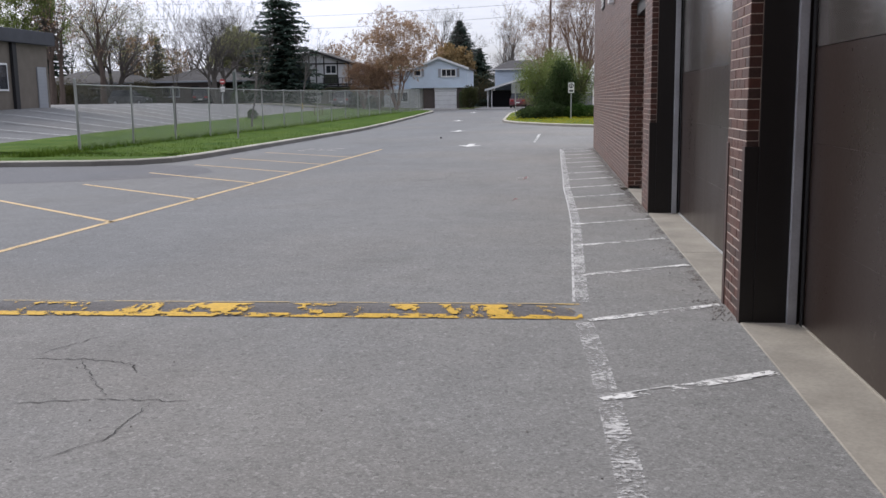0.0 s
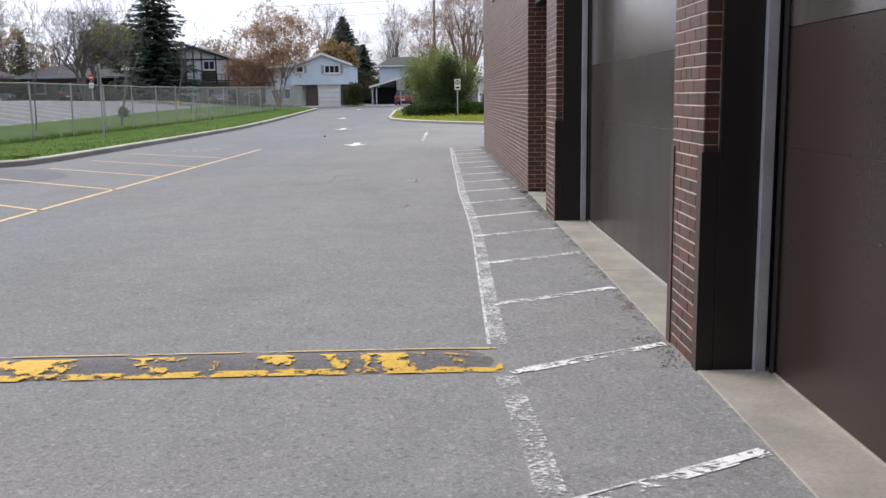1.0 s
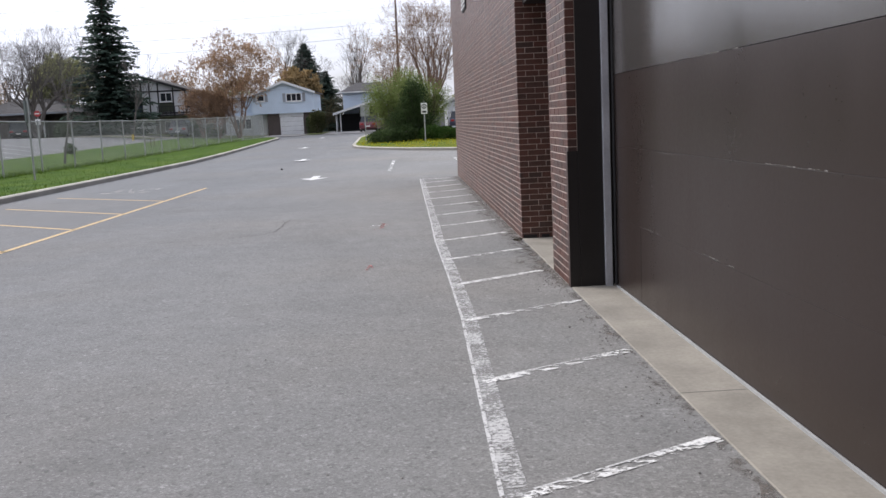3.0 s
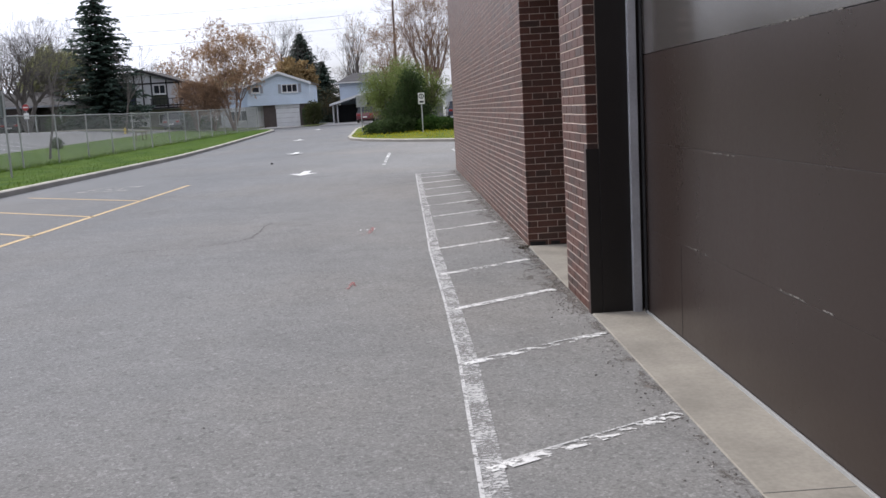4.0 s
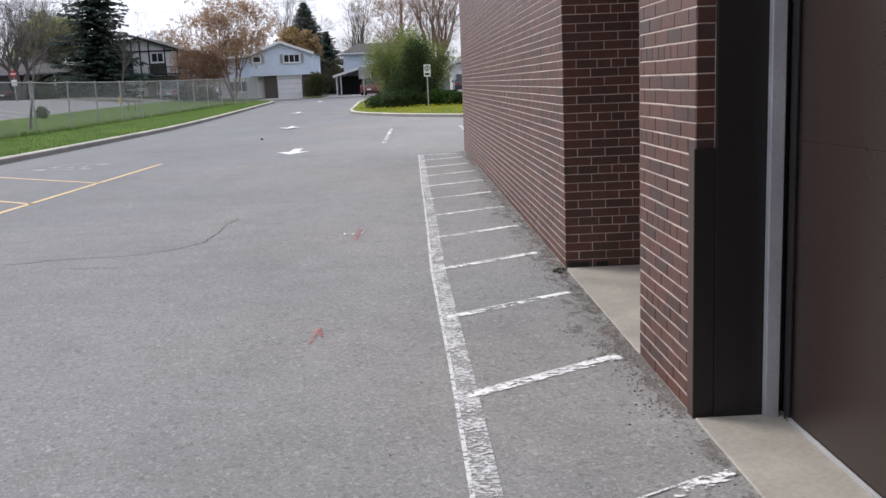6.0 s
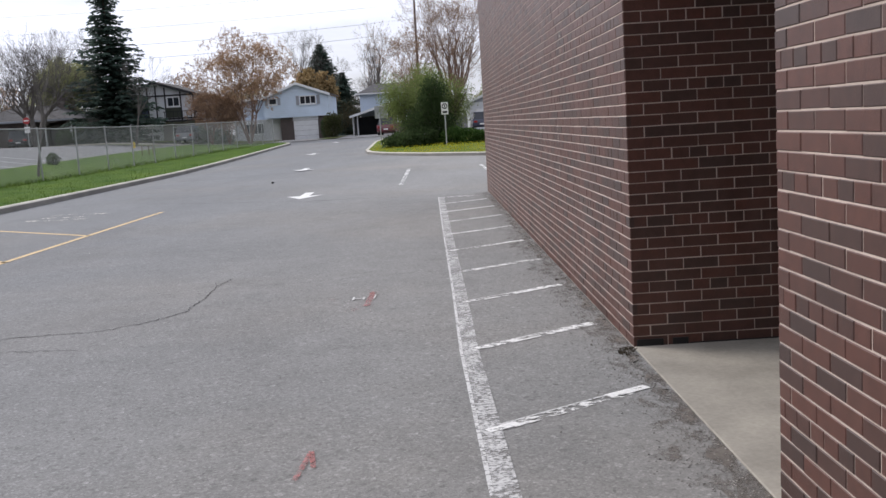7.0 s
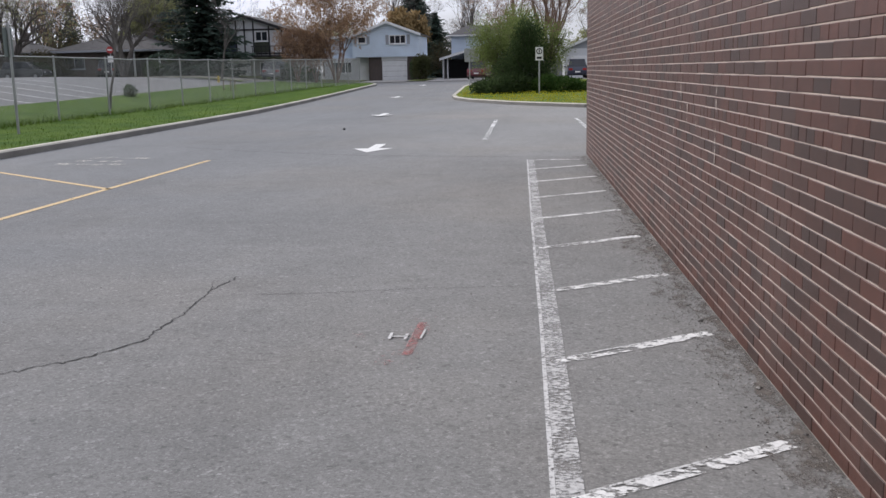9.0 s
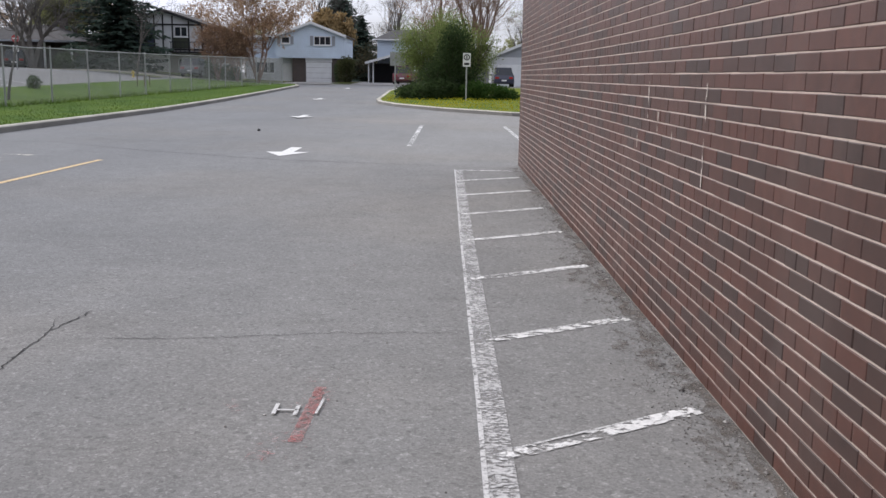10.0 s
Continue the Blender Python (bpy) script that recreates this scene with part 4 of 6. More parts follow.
broadleaf("tree", "tree with fresh lime-green leaves beside the school annex", -51.5, 82, 13.5, 1.0, 74, M_BARK_GREY, M_LEAF_LIME, 8, 0.17, levels=6, trunk=0.3)
broadleaf("tree", "slender bare young tree on the grass behind the fence", -19.3, 41.3, 7.2, 0.55, 75, M_BARK_GREY, None, trunk=0.042, levels=5, base=0.3)
broadleaf("tree", "slim bare tree on the grass behind the fence", -18.2, 49.5, 5.6, 0.7, 24, M_BARK_GREY, None, trunk=0.06, levels=4)

# woods behind the houses: a few trees, repeated with turns
far_kinds = [
    broadleaf("far_tree", "hazy bare tree in the woods behind the houses", -66, 138, 11.0, 1.0, 61, M_BARK_GREY, None, levels=6, base=0.12),
    broadleaf("far_tree", "hazy tree with brown buds behind the houses", -34, 140, 9.0, 1.2, 62, M_BARK_BROWN, M_LEAF_RUST, 1, 0.12, levels=6, base=0.1),
    broadleaf("far_tree", "hazy tree with olive buds behind the houses", -26, 146, 8.0, 1.2, 63, M_BARK_BROWN, M_LEAF_OLIVE, 2, 0.13, levels=6, base=0.1),
    broadleaf("far_tree", "tall hazy bare tree behind the houses", 12, 150, 13.0, 0.7, 64, M_BARK_GREY, None, levels=6),
]
rng_t = random.Random(70)
for i in range(34):
    x = -105 + i * 4.3 + rng_t.uniform(-1.6, 1.6)
    if -33 < x < -29:
        continue
    y = rng_t.uniform(126, 152)
    k = far_kinds[rng_t.choice((0, 0, 1, 1, 2, 3) if x < -20 else (1, 2, 3, 3, 0))]
    sc = rng_t.uniform(0.75, 1.1) * (1.1 if x < -40 else 0.9)
    copy_thing(k, pose(x, y, land(x, y), 0, 0, rng_t.uniform(0, 360)) @ Matrix.Scale(sc, 4))

for i in range(8):
    x = -98 + i * 8.0 + rng_t.uniform(-1.5, 1.5)
    y = rng_t.uniform(113, 124)
    copy_thing(far_kinds[rng_t.choice((0, 0, 1, 3))], pose(x, y, land(x, y), 0, 0, rng_t.uniform(0, 360)) @ Matrix.Scale(rng_t.uniform(0.85, 1.05), 4))

# ---- houses across the street ----
def siding(name, color, pitch=0.2):
    m, nt, b = nodes_of(name)
    pos = nt.nodes.new("ShaderNodeNewGeometry").outputs["Position"]
    w = nt.nodes.new("ShaderNodeTexWave")
    w.bands_direction, w.wave_profile = "Z", "SAW"
    w.inputs["Scale"].default_value = 0.314 / pitch
    nt.links.new(pos, w.inputs["Vector"])
    c = mix(nt, 1.0, color, ramp(nt, noise_fac(nt, pos, 0.7, 4), [(0.3, 0.88), (0.7, 1.0)]), "MULTIPLY")
    c = mix(nt, 1.0, c, ramp(nt, w.outputs["Fac"], [(0.0, 0.82), (0.12, 1.0)]), "MULTIPLY")
    nt.links.new(c, b.inputs["Base Color"])
    b.inputs["Roughness"].default_value = 0.6
    bump(nt, b, w.outputs["Fac"], 0.5, 0.02)
    return m


def far_brick(name, a, b2):
    m, nt, b = nodes_of(name)
    pos = nt.nodes.new("ShaderNodeNewGeometry").outputs["Position"]
    mp = nt.nodes.new("ShaderNodeMapping")
    mp.inputs["Rotation"].default_value = (radians(90), 0, 0)
    nt.links.new(pos, mp.inputs["Vector"])
    bk = nt.nodes.new("ShaderNodeTexBrick")
    bk.inputs["Scale"].default_value = 4.5
    for sock, v in (("Color1", a), ("Color2", b2), ("Mortar", tuple(x * 1.5 for x in a))):
        bk.inputs[sock].default_value = (*v, 1)
    bk.inputs["Mortar Size"].default_value = 0.012
    nt.links.new(mp.outputs["Vector"], bk.inputs["Vector"])
    c = mix(nt, 1.0, bk.outputs["Color"], ramp(nt, noise_fac(nt, pos, 0.8, 4), [(0.3, 0.8), (0.7, 1.05)]), "MULTIPLY")
    nt.links.new(c, b.inputs["Base Color"])
    b.inputs["Roughness"].default_value = 0.85
    return m


M_BLUE_SIDING = siding("pale_blue_siding", (0.68, 0.8, 0.95))
M_GREY_SIDING = siding("grey_siding", (0.34, 0.36, 0.40))
M_STUCCO = plain("white_stucco", (0.72, 0.74, 0.78), 0.85, vary=0.15, scale=2)
M_BEIGE = plain("beige_render", (0.42, 0.40, 0.37), 0.85, vary=0.2, scale=2)
M_TIMBER = plain("black_timber", (0.025, 0.025, 0.03), 0.7)
M_TRIM_W = plain("white_trim", (0.84, 0.86, 0.88), 0.5, vary=0.12)
M_SHINGLE = plain("grey_shingles", (0.085, 0.082, 0.085), 0.9, vary=0.4, scale=10)
M_SHINGLE_B = plain("brown_shingles", (0.07, 0.06, 0.055), 0.9, vary=0.4, scale=10)
M_HOUSE_BRICK = far_brick("house_brick", (0.085, 0.072, 0.068), (0.115, 0.09, 0.082))
M_TAN_BRICK = far_brick("tan_brick", (0.30, 0.25, 0.19), (0.35, 0.29, 0.225))
M_TAN_BRICK_E = plain("tan_brick_wall", (0.20, 0.175, 0.15), 0.9, vary=0.2, scale=6)
M_DRIVE = asphalt("driveway", (0.36, 0.35, 0.34))


def glass_mat(name, color):
    m, nt, b = nodes_of(name)
    v = coords(nt)
    nt.links.new(mix(nt, noise_fac(nt, v, 1.5, 3), tuple(c * 0.6 for c in color), color), b.inputs["Base Color"])
    b.inputs["Roughness"].default_value = 0.06
    b.inputs["IOR"].default_value = 1.5
    return m


M_GLASS = glass_mat("window_glass", (0.03, 0.035, 0.045))


def window(parent, x0, x1, z0, z1, y, panes=2, rows=1, trim=None):
    """A window in a south face at y: frame, panes, sill."""
    trim = trim or M_TRIM_W
    fr = bmesh.new()
    t = 0.08
    for a in (x0, x1):
        add_box(fr, a - t / 2, y - 0.07, z0 - t / 2, a + t / 2, y + 0.02, z1 + t / 2)
    for c in (z0, z1):
        add_box(fr, x0 + t / 2, y - 0.07, c - t / 2, x1 - t / 2, y + 0.02, c + t / 2)
    for i in range(1, panes):
        xm = x0 + (x1 - x0) * i / panes
        add_box(fr, xm - 0.035, y - 0.06, z0 + t / 2, xm + 0.035, y + 0.01, z1 - t / 2)
    w = part("window", fr, trim, parent, "framed window")
    for i in range(panes):
        a, b = x0 + (x1 - x0) * i / panes, x0 + (x1 - x0) * (i + 1) / panes
        part("pane", box(a + 0.04, y - 0.025, z0 + 0.04, b - 0.04, y - 0.01, z1 - 0.04), M_GLASS, w, "dark reflecting glass")
    part("sill", box(x0 - 0.1, y - 0.14, z0 - 0.12, x1 + 0.1, y - 0.002, z0 - 0.045, 0.01), trim, w)
    return w


def gable(parent, pts, y0, y1, over, thick, material, name="roof"):
    """Roof slabs over a gable profile [(x, z), ...] that runs from y0 to y1."""
    for (xa, za), (xb, zb) in zip(pts, pts[1:]):
        bm = bmesh.new()
        vs = [bm.verts.new(c) for c in ((xa, y0 - over, za), (xb, y0 - over, zb), (xb, y1 + over, zb), (xa, y1 + over, za),
                                        (xa, y0 - over, za + thick), (xb, y0 - over, zb + thick), (xb, y1 + over, zb + thick), (xa, y1 + over, za + thick))]
        for f in ((0, 1, 2, 3), (4, 5, 6, 7), (0, 1, 5, 4), (1, 2, 6, 5), (2, 3, 7, 6), (3, 0, 4, 7)):
            bm.faces.new([vs[i] for i in f])
        r = part(name, bm, material, parent)
        fb = bmesh.new()
        vs = [fb.verts.new(c) for c in ((xa, y0 - over - 0.03, za - 0.1), (xb, y0 - over - 0.03, zb - 0.1), (xb, y0 - over - 0.03, zb + thick), (xa, y0 - over - 0.03, za + thick),
                                        (xa, y0 - over - 0.003, za - 0.1), (xb, y0 - over - 0.003, zb - 0.1), (xb, y0 - over - 0.003, zb + thick), (xa, y0 - over - 0.003, za + thick))]
        for f in ((0, 1, 2, 3), (4, 5, 6, 7), (0, 1, 5, 4), (1, 2, 6, 5), (2, 3, 7, 6), (3, 0, 4, 7)):
            fb.faces.new([vs[i] for i in f])
        part("fascia", fb, M_TRIM_W if material is not M_SHINGLE_B else M_TIMBER, r)


def gable_wall(outline, y0, y1):
    """A solid upright wall block over an (x, z) outline."""
    bm = bmesh.new()
    a = [bm.verts.new((x, y0, z)) for x, z in outline]
    b = [bm.verts.new((x, y1, z)) for x, z in outline]
    n = len(a)
    for i in range(n):
        bm.faces.new((a[i], a[(i + 1) % n], b[(i + 1) % n], b[i]))
    bm.faces.new(a)
    bm.faces.new(b)
    return bm


def garage_door(parent, x0, x1, z0, z1, y):
    bm = bmesh.new()
    n = 4
    for i in range(n):
        a, b = z0 + (z1 - z0) * i / n, z0 + (z1 - z0) * (i + 1) / n
        add_box(bm, x0, y - 0.05, a + 0.008, x1, y + 0.02, b - 0.008, 0.01)
    return part("garage_door", bm, M_TRIM_W, parent, "white panelled garage door")


def blue_house():
    h = thing("house", "pale blue two-storey house with white garage door", "house", 0, 0, 0)
    y = 110.0
    part("wall", box(-16.6, y, 0.1, -11.35, y + 9, 3.0), M_HOUSE_BRICK, h, "brown brick ground floor")
    part("wall", gable_wall([(-18.2, 2.95), (-11.3, 2.95), (-11.3, 5.1), (-14.6, 6.4), (-18.2, 5.05)], y - 0.35, y + 9), M_BLUE_SIDING, h, "pale blue siding of the upper floor")
    gable(h, [(-18.6, 4.92), (-14.6, 6.42), (-11.05, 5.1)], y - 0.35, y + 9, 0.4, 0.16, M_SHINGLE)
    part("wall", box(-21.5, y + 1.0, 0.1, -16.62, y + 8, 2.9), M_STUCCO, h, "white wall beside the garage")
    part("wall", box(-21.5, y + 1.4, 2.9, -18.22, y + 8, 4.9), M_BLUE_SIDING, h)
    gable(h, [(-22.0, 4.85), (-18.0, 5.25)], y + 1.2, y + 8, 0.4, 0.15, M_SHINGLE)
    garage_door(h, -15.2, -12.6, 0.42, 2.55, y)
    part("lintel_panel", box(-15.25, y - 0.03, 2.57, -12.55, y + 0.01, 2.95), M_TRIM_W, h, "white panel above the garage door")
    w = window(h, -14.3, -12.65, 4.28, 5.1, y - 0.35, 3)
    for a in (-14.72, -12.52):
        part("shutter", box(a, y - 0.42, 4.2, a + 0.32, y - 0.36, 5.16, 0.01), M_GREY_SIDING, h, "grey-blue shutter")
    window(h, -17.6, -16.8, 4.4, 5.0, y - 0.35, 1)
    for a in (-18.05, -16.7):
        part("shutter", box(a, y - 0.42, 4.3, a + 0.3, y - 0.36, 5.08, 0.01), M_GREY_SIDING, h, "grey-blue shutter")
    part("front_door", box(-17.7, y + 0.93, 0.3, -16.8, y + 0.99, 2.4, 0.01), M_TRIM_W, h, "white front door")
    window(h, -20.6, -18.6, 1.4, 2.5, y + 1.0, 3)
    part("porch_light", box(-12.3, y - 0.12, 2.0, -12.18, y - 0.01, 2.25, 0.02), M_DARK, h, "black wall lantern")
    return h


def carport_house():
    h = thing("house", "pale blue house with open white carport", "house", 0, 0, 0)
    y = 118.0
    part("wall", box(-8.6, y + 1.5, 0.2, -2.5, y + 10, 5.25), M_BLUE_SIDING, h, "pale blue siding")
    bm = bmesh.new()
    lo = [bm.verts.new(c) for c in ((-9.1, y + 1.0, 5.25), (-2.0, y + 1.0, 5.25), (-2.0, y + 10.5, 5.25), (-9.1, y + 10.5, 5.25))]
    hi = [bm.verts.new(c) for c in ((-7.0, y + 5, 6.5), (-4.0, y + 5, 6.5))]
    bm.faces.new(lo)
    for f in ((lo[0], lo[1], hi[1], hi[0]), (lo[1], lo[2], hi[1]), (lo[2], lo[3], hi[0], hi[1]), (lo[3], lo[0], hi[0])):
        bm.faces.new(f)
    part("roof", bm, M_SHINGLE, h, "grey shingled hip roof")
    part("gutter", box(-9.15, y + 0.92, 5.17, -1.95, y + 1.0, 5.3, 0.02), M_TRIM_W, h)
    # front room with picture window and low brick
    part("wall", box(-6.25, y - 2.2, 0.2, -1.2, y + 1.5, 3.5), M_GREY_SIDING, h, "grey siding of the front room")
    part("brick_base", box(-6.3, y - 2.32, 0.2, -1.15, y - 2.2, 1.65), M_HOUSE_BRICK, h, "dark brick base")
    window(h, -5.35, -3.2, 1.95, 3.45, y - 2.2, 2)
    gable(h, [(-9.62, 2.6), (-4.9, 3.95)], y - 2.6, y + 1.5, 0.3, 0.16, M_SHINGLE)
    gable(h, [(-4.9, 3.95), (-0.6, 3.4)], y - 2.6, y + 1.5, 0.3, 0.16, M_SHINGLE)
    for a in (-9.35, -8.85):
        part("post", box(a, y - 2.3, 0.2, a + 0.14, y - 2.15, 2.75, 0.01), M_TRIM_W, h, "white carport post")
    part("carport_back", box(-9.4, y + 1.2, 0.2, -6.2, y + 1.45, 2.64), M_TIMBER, h, "dark back wall of the carport")
    part("carport_side", box(-9.35, y - 1.4, 0.2, -9.25, y + 1.2, 2.62), M_TRIM_W, h)
    return h


def tudor_house():
    h = thing("house", "half-timbered two-storey house with white panels", "house", 0, 0, 0)
    y = 106.0
    part("wall", box(-31.6, y + 0.6, 0.6, -23.5, y + 9, 3.2), M_BEIGE, h, "beige rendered ground floor")
    part("wall", gable_wall([(-31.6, 3.1), (-23.4, 3.1), (-23.4, 5.5), (-28.6, 7.15), (-31.6, 6.15)], y, y + 9), M_STUCCO, h, "white panels of the upper floor")
    gable(h, [(-32.2, 5.9), (-28.6, 7.2), (-22.9, 5.35)], y, y + 9, 0.4, 0.16, M_SHINGLE_B)
    for x in (-31.5, -30.1, -29.35, -28.5, -27.58, -26.0, -24.7, -23.5):
        top = 7.0 - abs(x + 28.6) * 0.31
        part("timber", box(x - 0.07, y - 0.05, 3.12, x + 0.07, y - 0.002, top), M_TIMBER, h, "black timber")
    for z, a, b in ((5.85, -31.6, -24.4), (3.5, -31.6, -23.4)):
        part("timber", box(a, y - 0.06, z - 0.08, b, y - 0.003, z + 0.08), M_TIMBER, h, "black timber")
    # left panel: the spruce's shadow is put in as a dark blue colour
    part("dark_panel", box(-31.42, y - 0.03, 3.6, -29.43, y - 0.001, 5.76), plain("spruce_shadow_navy", (0.05, 0.07, 0.12), 0.6), h, "left panel coloured dark blue as spruce shadow")
    part("dark_panel", box(-27.5, y - 0.03, 3.6, -26.07, y - 0.001, 4.6), plain("olive_panel", (0.06, 0.07, 0.05), 0.6), h, "dark green panel")
    window(h, -27.35, -26.15, 4.75, 5.65, y, 2)
    window(h, -24.55, -23.7, 4.1, 5.1, y, 2, trim=M_TIMBER)
    garage_door(h, -30.9, -28.2, 1.0, 3.0, y + 0.6)
    part("balcony", box(-27.6, y - 1.1, 3.15, -23.8, y - 0.06, 3.3, 0.02), M_TIMBER, h, "dark wooden balcony")
    for i in range(9):
        part("baluster", box(-27.5 + i * 0.45, y - 1.08, 3.3, -27.44 + i * 0.45, y - 1.02, 4.15), M_TIMBER, h)
    part("rail", box(-27.6, y - 1.1, 4.15, -23.8, y - 1.0, 4.22), M_TIMBER, h)
    window(h, -27.2, -25.2, 1.6, 2.6, y + 0.6, 2)
    return h


def bungalow(x, y, w, label, wall, seed=0, carport=False):
    z = land(x, y)
    h = thing("bungalow", label, "house", x, y, z)
    part("wall", box(-w / 2, 0, -0.4, 1.0 if carport else w / 2, 9, 2.7), wall, h)
    if carport:
        part("wall", box(1.0, 5.5, -0.4, w / 2, 9, 2.7), wall, h, "shaded back wall of the carport")
        for a in (2.5, w / 2 - 0.2):
            part("post", box(a, 0.1, -0.3, a + 0.16, 0.26, 2.7, 0.01), M_TRIM_W, h, "white carport post")
    bm = bmesh.new()
    o = 0.6
    lo = [bm.verts.new(c) for c in ((-w / 2 - o, -o, 2.7), (w / 2 + o, -o, 2.7), (w / 2 + o, 9 + o, 2.7), (-w / 2 - o, 9 + o, 2.7))]
    hi = [bm.verts.new(c) for c in ((-w / 2 + 3.4, 4.5, 4.3), (w / 2 - 3.4, 4.5, 4.3))]
    bm.faces.new(lo)
    for f in ((lo[0], lo[1], hi[1], hi[0]), (lo[1], lo[2], hi[1]), (lo[2], lo[3], hi[0], hi[1]), (lo[3], lo[0], hi[0])):
        bm.faces.new(f)
    part("roof", bm, M_SHINGLE_B if seed % 2 else M_SHINGLE, h, "low hipped shingle roof")
    part("fascia", box(-w / 2 - o, -o - 0.03, 2.56, w / 2 + o, -o, 2.74), M_GREY_SIDING, h, "grey eaves board")
    for a, b in ((-w / 2 + 0.8, -w / 2 + 2.8), (0.6, 2.6))[: 1 if carport else 2]:
        window(h, a, b, 1.0, 2.1, 0, 2, trim=M_GREY_SIDING)
    part("front_door", box(-1.0, -0.05, 0.1, -0.1, -0.001, 2.15, 0.01), M_TIMBER, h)
    part("chimney", box(w / 4 - 0.3, 4.6, 3.2, w / 4 + 0.3, 5.3, 5.0, 0.02), M_HOUSE_BRICK, h, "brick chimney")
    return h


def garage_house():
    """The grey-roofed house with an attached garage at the far side of the island."""
    h = thing("house", "white bungalow with grey roof and attached garage", "house", 0, 0, 0)
    y = 106.0
    part("wall", box(3.5, y, 0.1, 12, y + 8, 3.3), M_STUCCO, h)
    gable(h, [(3.0, 3.1), (7.6, 5.0), (12.4, 3.1)], y, y + 8, 0.35, 0.16, M_SHINGLE)
    part("wall", gable_wall([(3.5, 3.3), (12, 3.3), (7.6, 4.95)], y + 0.02, y + 7.9), M_GREY_SIDING, h, "grey siding of the gable")
    garage_door(h, 4.1, 6.7, 0.45, 2.6, y)
    window(h, 8.0, 10.0, 1.3, 2.5, y, 2)
    return h


blue_house()
carport_house()
tudor_house()
bungalow(-41.5, 103, 10.5, "low brown brick bungalow with shingle roof and carport", M_HOUSE_BRICK, 0, True)
bungalow(-57.0, 106, 12.0, "low brick bungalow with grey roof", M_HOUSE_BRICK, 0)
bungalow(-72.0, 106, 12.0, "low tan bungalow with brown roof", M_TAN_BRICK, 1)
garage_house()
bungalow(21.0, 108, 11.0, "low brick bungalow beyond the island", M_HOUSE_BRICK, 0)


def school_annex():
    h = thing("school_annex", "tan brick school wing with dark flat roof", "school building", -30.9, 51.0, land(-31, 50))
    part("wall", box(-26, -34, -2.2, 0, 0, 3.55), M_TAN_BRICK_E, h, "tan brick wall")
    part("fascia", box(-26.4, -34.4, 3.55, 0.35, 0.4, 4.3, 0.03), plain("dark_fascia", (0.06, 0.065, 0.085), 0.6), h, "dark blue-grey flat roof edge")
    part("pillar", box(0.002, -3.9, -0.6, 0.2, -3.5, 3.54, 0.01), M_TIMBER, h, "dark pillar beside the windows")
    for k in range(3):
        y0 = -6.2 - k * 2.6
        fr = part("window", box(0.002, y0, 0.9, 0.06, y0 + 1.9, 2.4, 0.01), M_TRIM_W, h, "white framed window")
        for j in range(2):
            part("pane", box(0.061, y0 + 0.1 + j * 0.9, 1.0, 0.07, y0 + 0.9 + j * 0.9, 2.3), M_GLASS, fr, "dark glass")
    part("door", box(0.002, -1.3, -0.3, 0.08, -0.35, 2.3, 0.01), M_GREY_SIDING, h, "grey steel door")
    return h


school_annex()

# ---- street, driveways, far lot ----
def slab_on_land(name, x0, x1, y0, y1, material, label, lift, nx=8, ny=6, kind="structure"):
    bm = bmesh.new()
    g2 = [[bm.verts.new((x0 + (x1 - x0) * i / nx, y0 + (y1 - y0) * j / ny, land(x0 + (x1 - x0) * i / nx, y0 + (y1 - y0) * j / ny) + lift)) for i in range(nx + 1)] for j in range(ny + 1)]
    for a, b in zip(g2, g2[1:]):
        for i in range(nx):
            bm.faces.new((a[i], a[i + 1], b[i + 1], b[i]))
    return tagged(part(name, bm, material, smooth=True), label, "ground", kind=kind)


slab_on_land("lawn", -90, -22, 100, 108, M_LAWN_DRY, "front lawns of the houses in patchy spring grass", 0.1, 34, 6)
slab_on_land("lawn", -21.5, -16.4, 101, 112, M_LAWN_DRY, "patchy front lawn", 0.1, 6, 8)
slab_on_land("lawn", -11.6, -9.9, 101, 117, M_LAWN_DRY, "narrow lawn between two driveways", 0.1, 3, 10)
slab_on_land("lawn", -4.2, 3.2, 101, 118, M_LAWN_DRY, "front lawn behind the island", 0.1, 8, 10)
slab_on_land("lawn", 8.0, 60, 100, 108, M_LAWN_DRY, "front lawns", 0.1, 20, 6)
slab_on_land("driveway", -16.2, -11.7, 99, 112, M_DRIVE, "pale asphalt driveway to the garage", 0.06, 4, 8)
slab_on_land("driveway", -9.7, -4.4, 99, 119, M_DRIVE, "pale asphalt driveway to the carport", 0.06, 4, 10)
slab_on_land("verge", -60, -24, 88.5, 91, M_LAWN_DRY, "grass verge beyond the far car park", 0.1, 18, 3)
for i in range(11):
    yy = 33.0 + i * 2.9
    stripe("bay_line", (-20.6 - 0.02 * yy, yy), (-28.2 - 0.02 * yy, yy + 0.9), 0.13, M_THIN_LINE, "white line of the far car park", "far parking bay lines", 0.075, n=10)

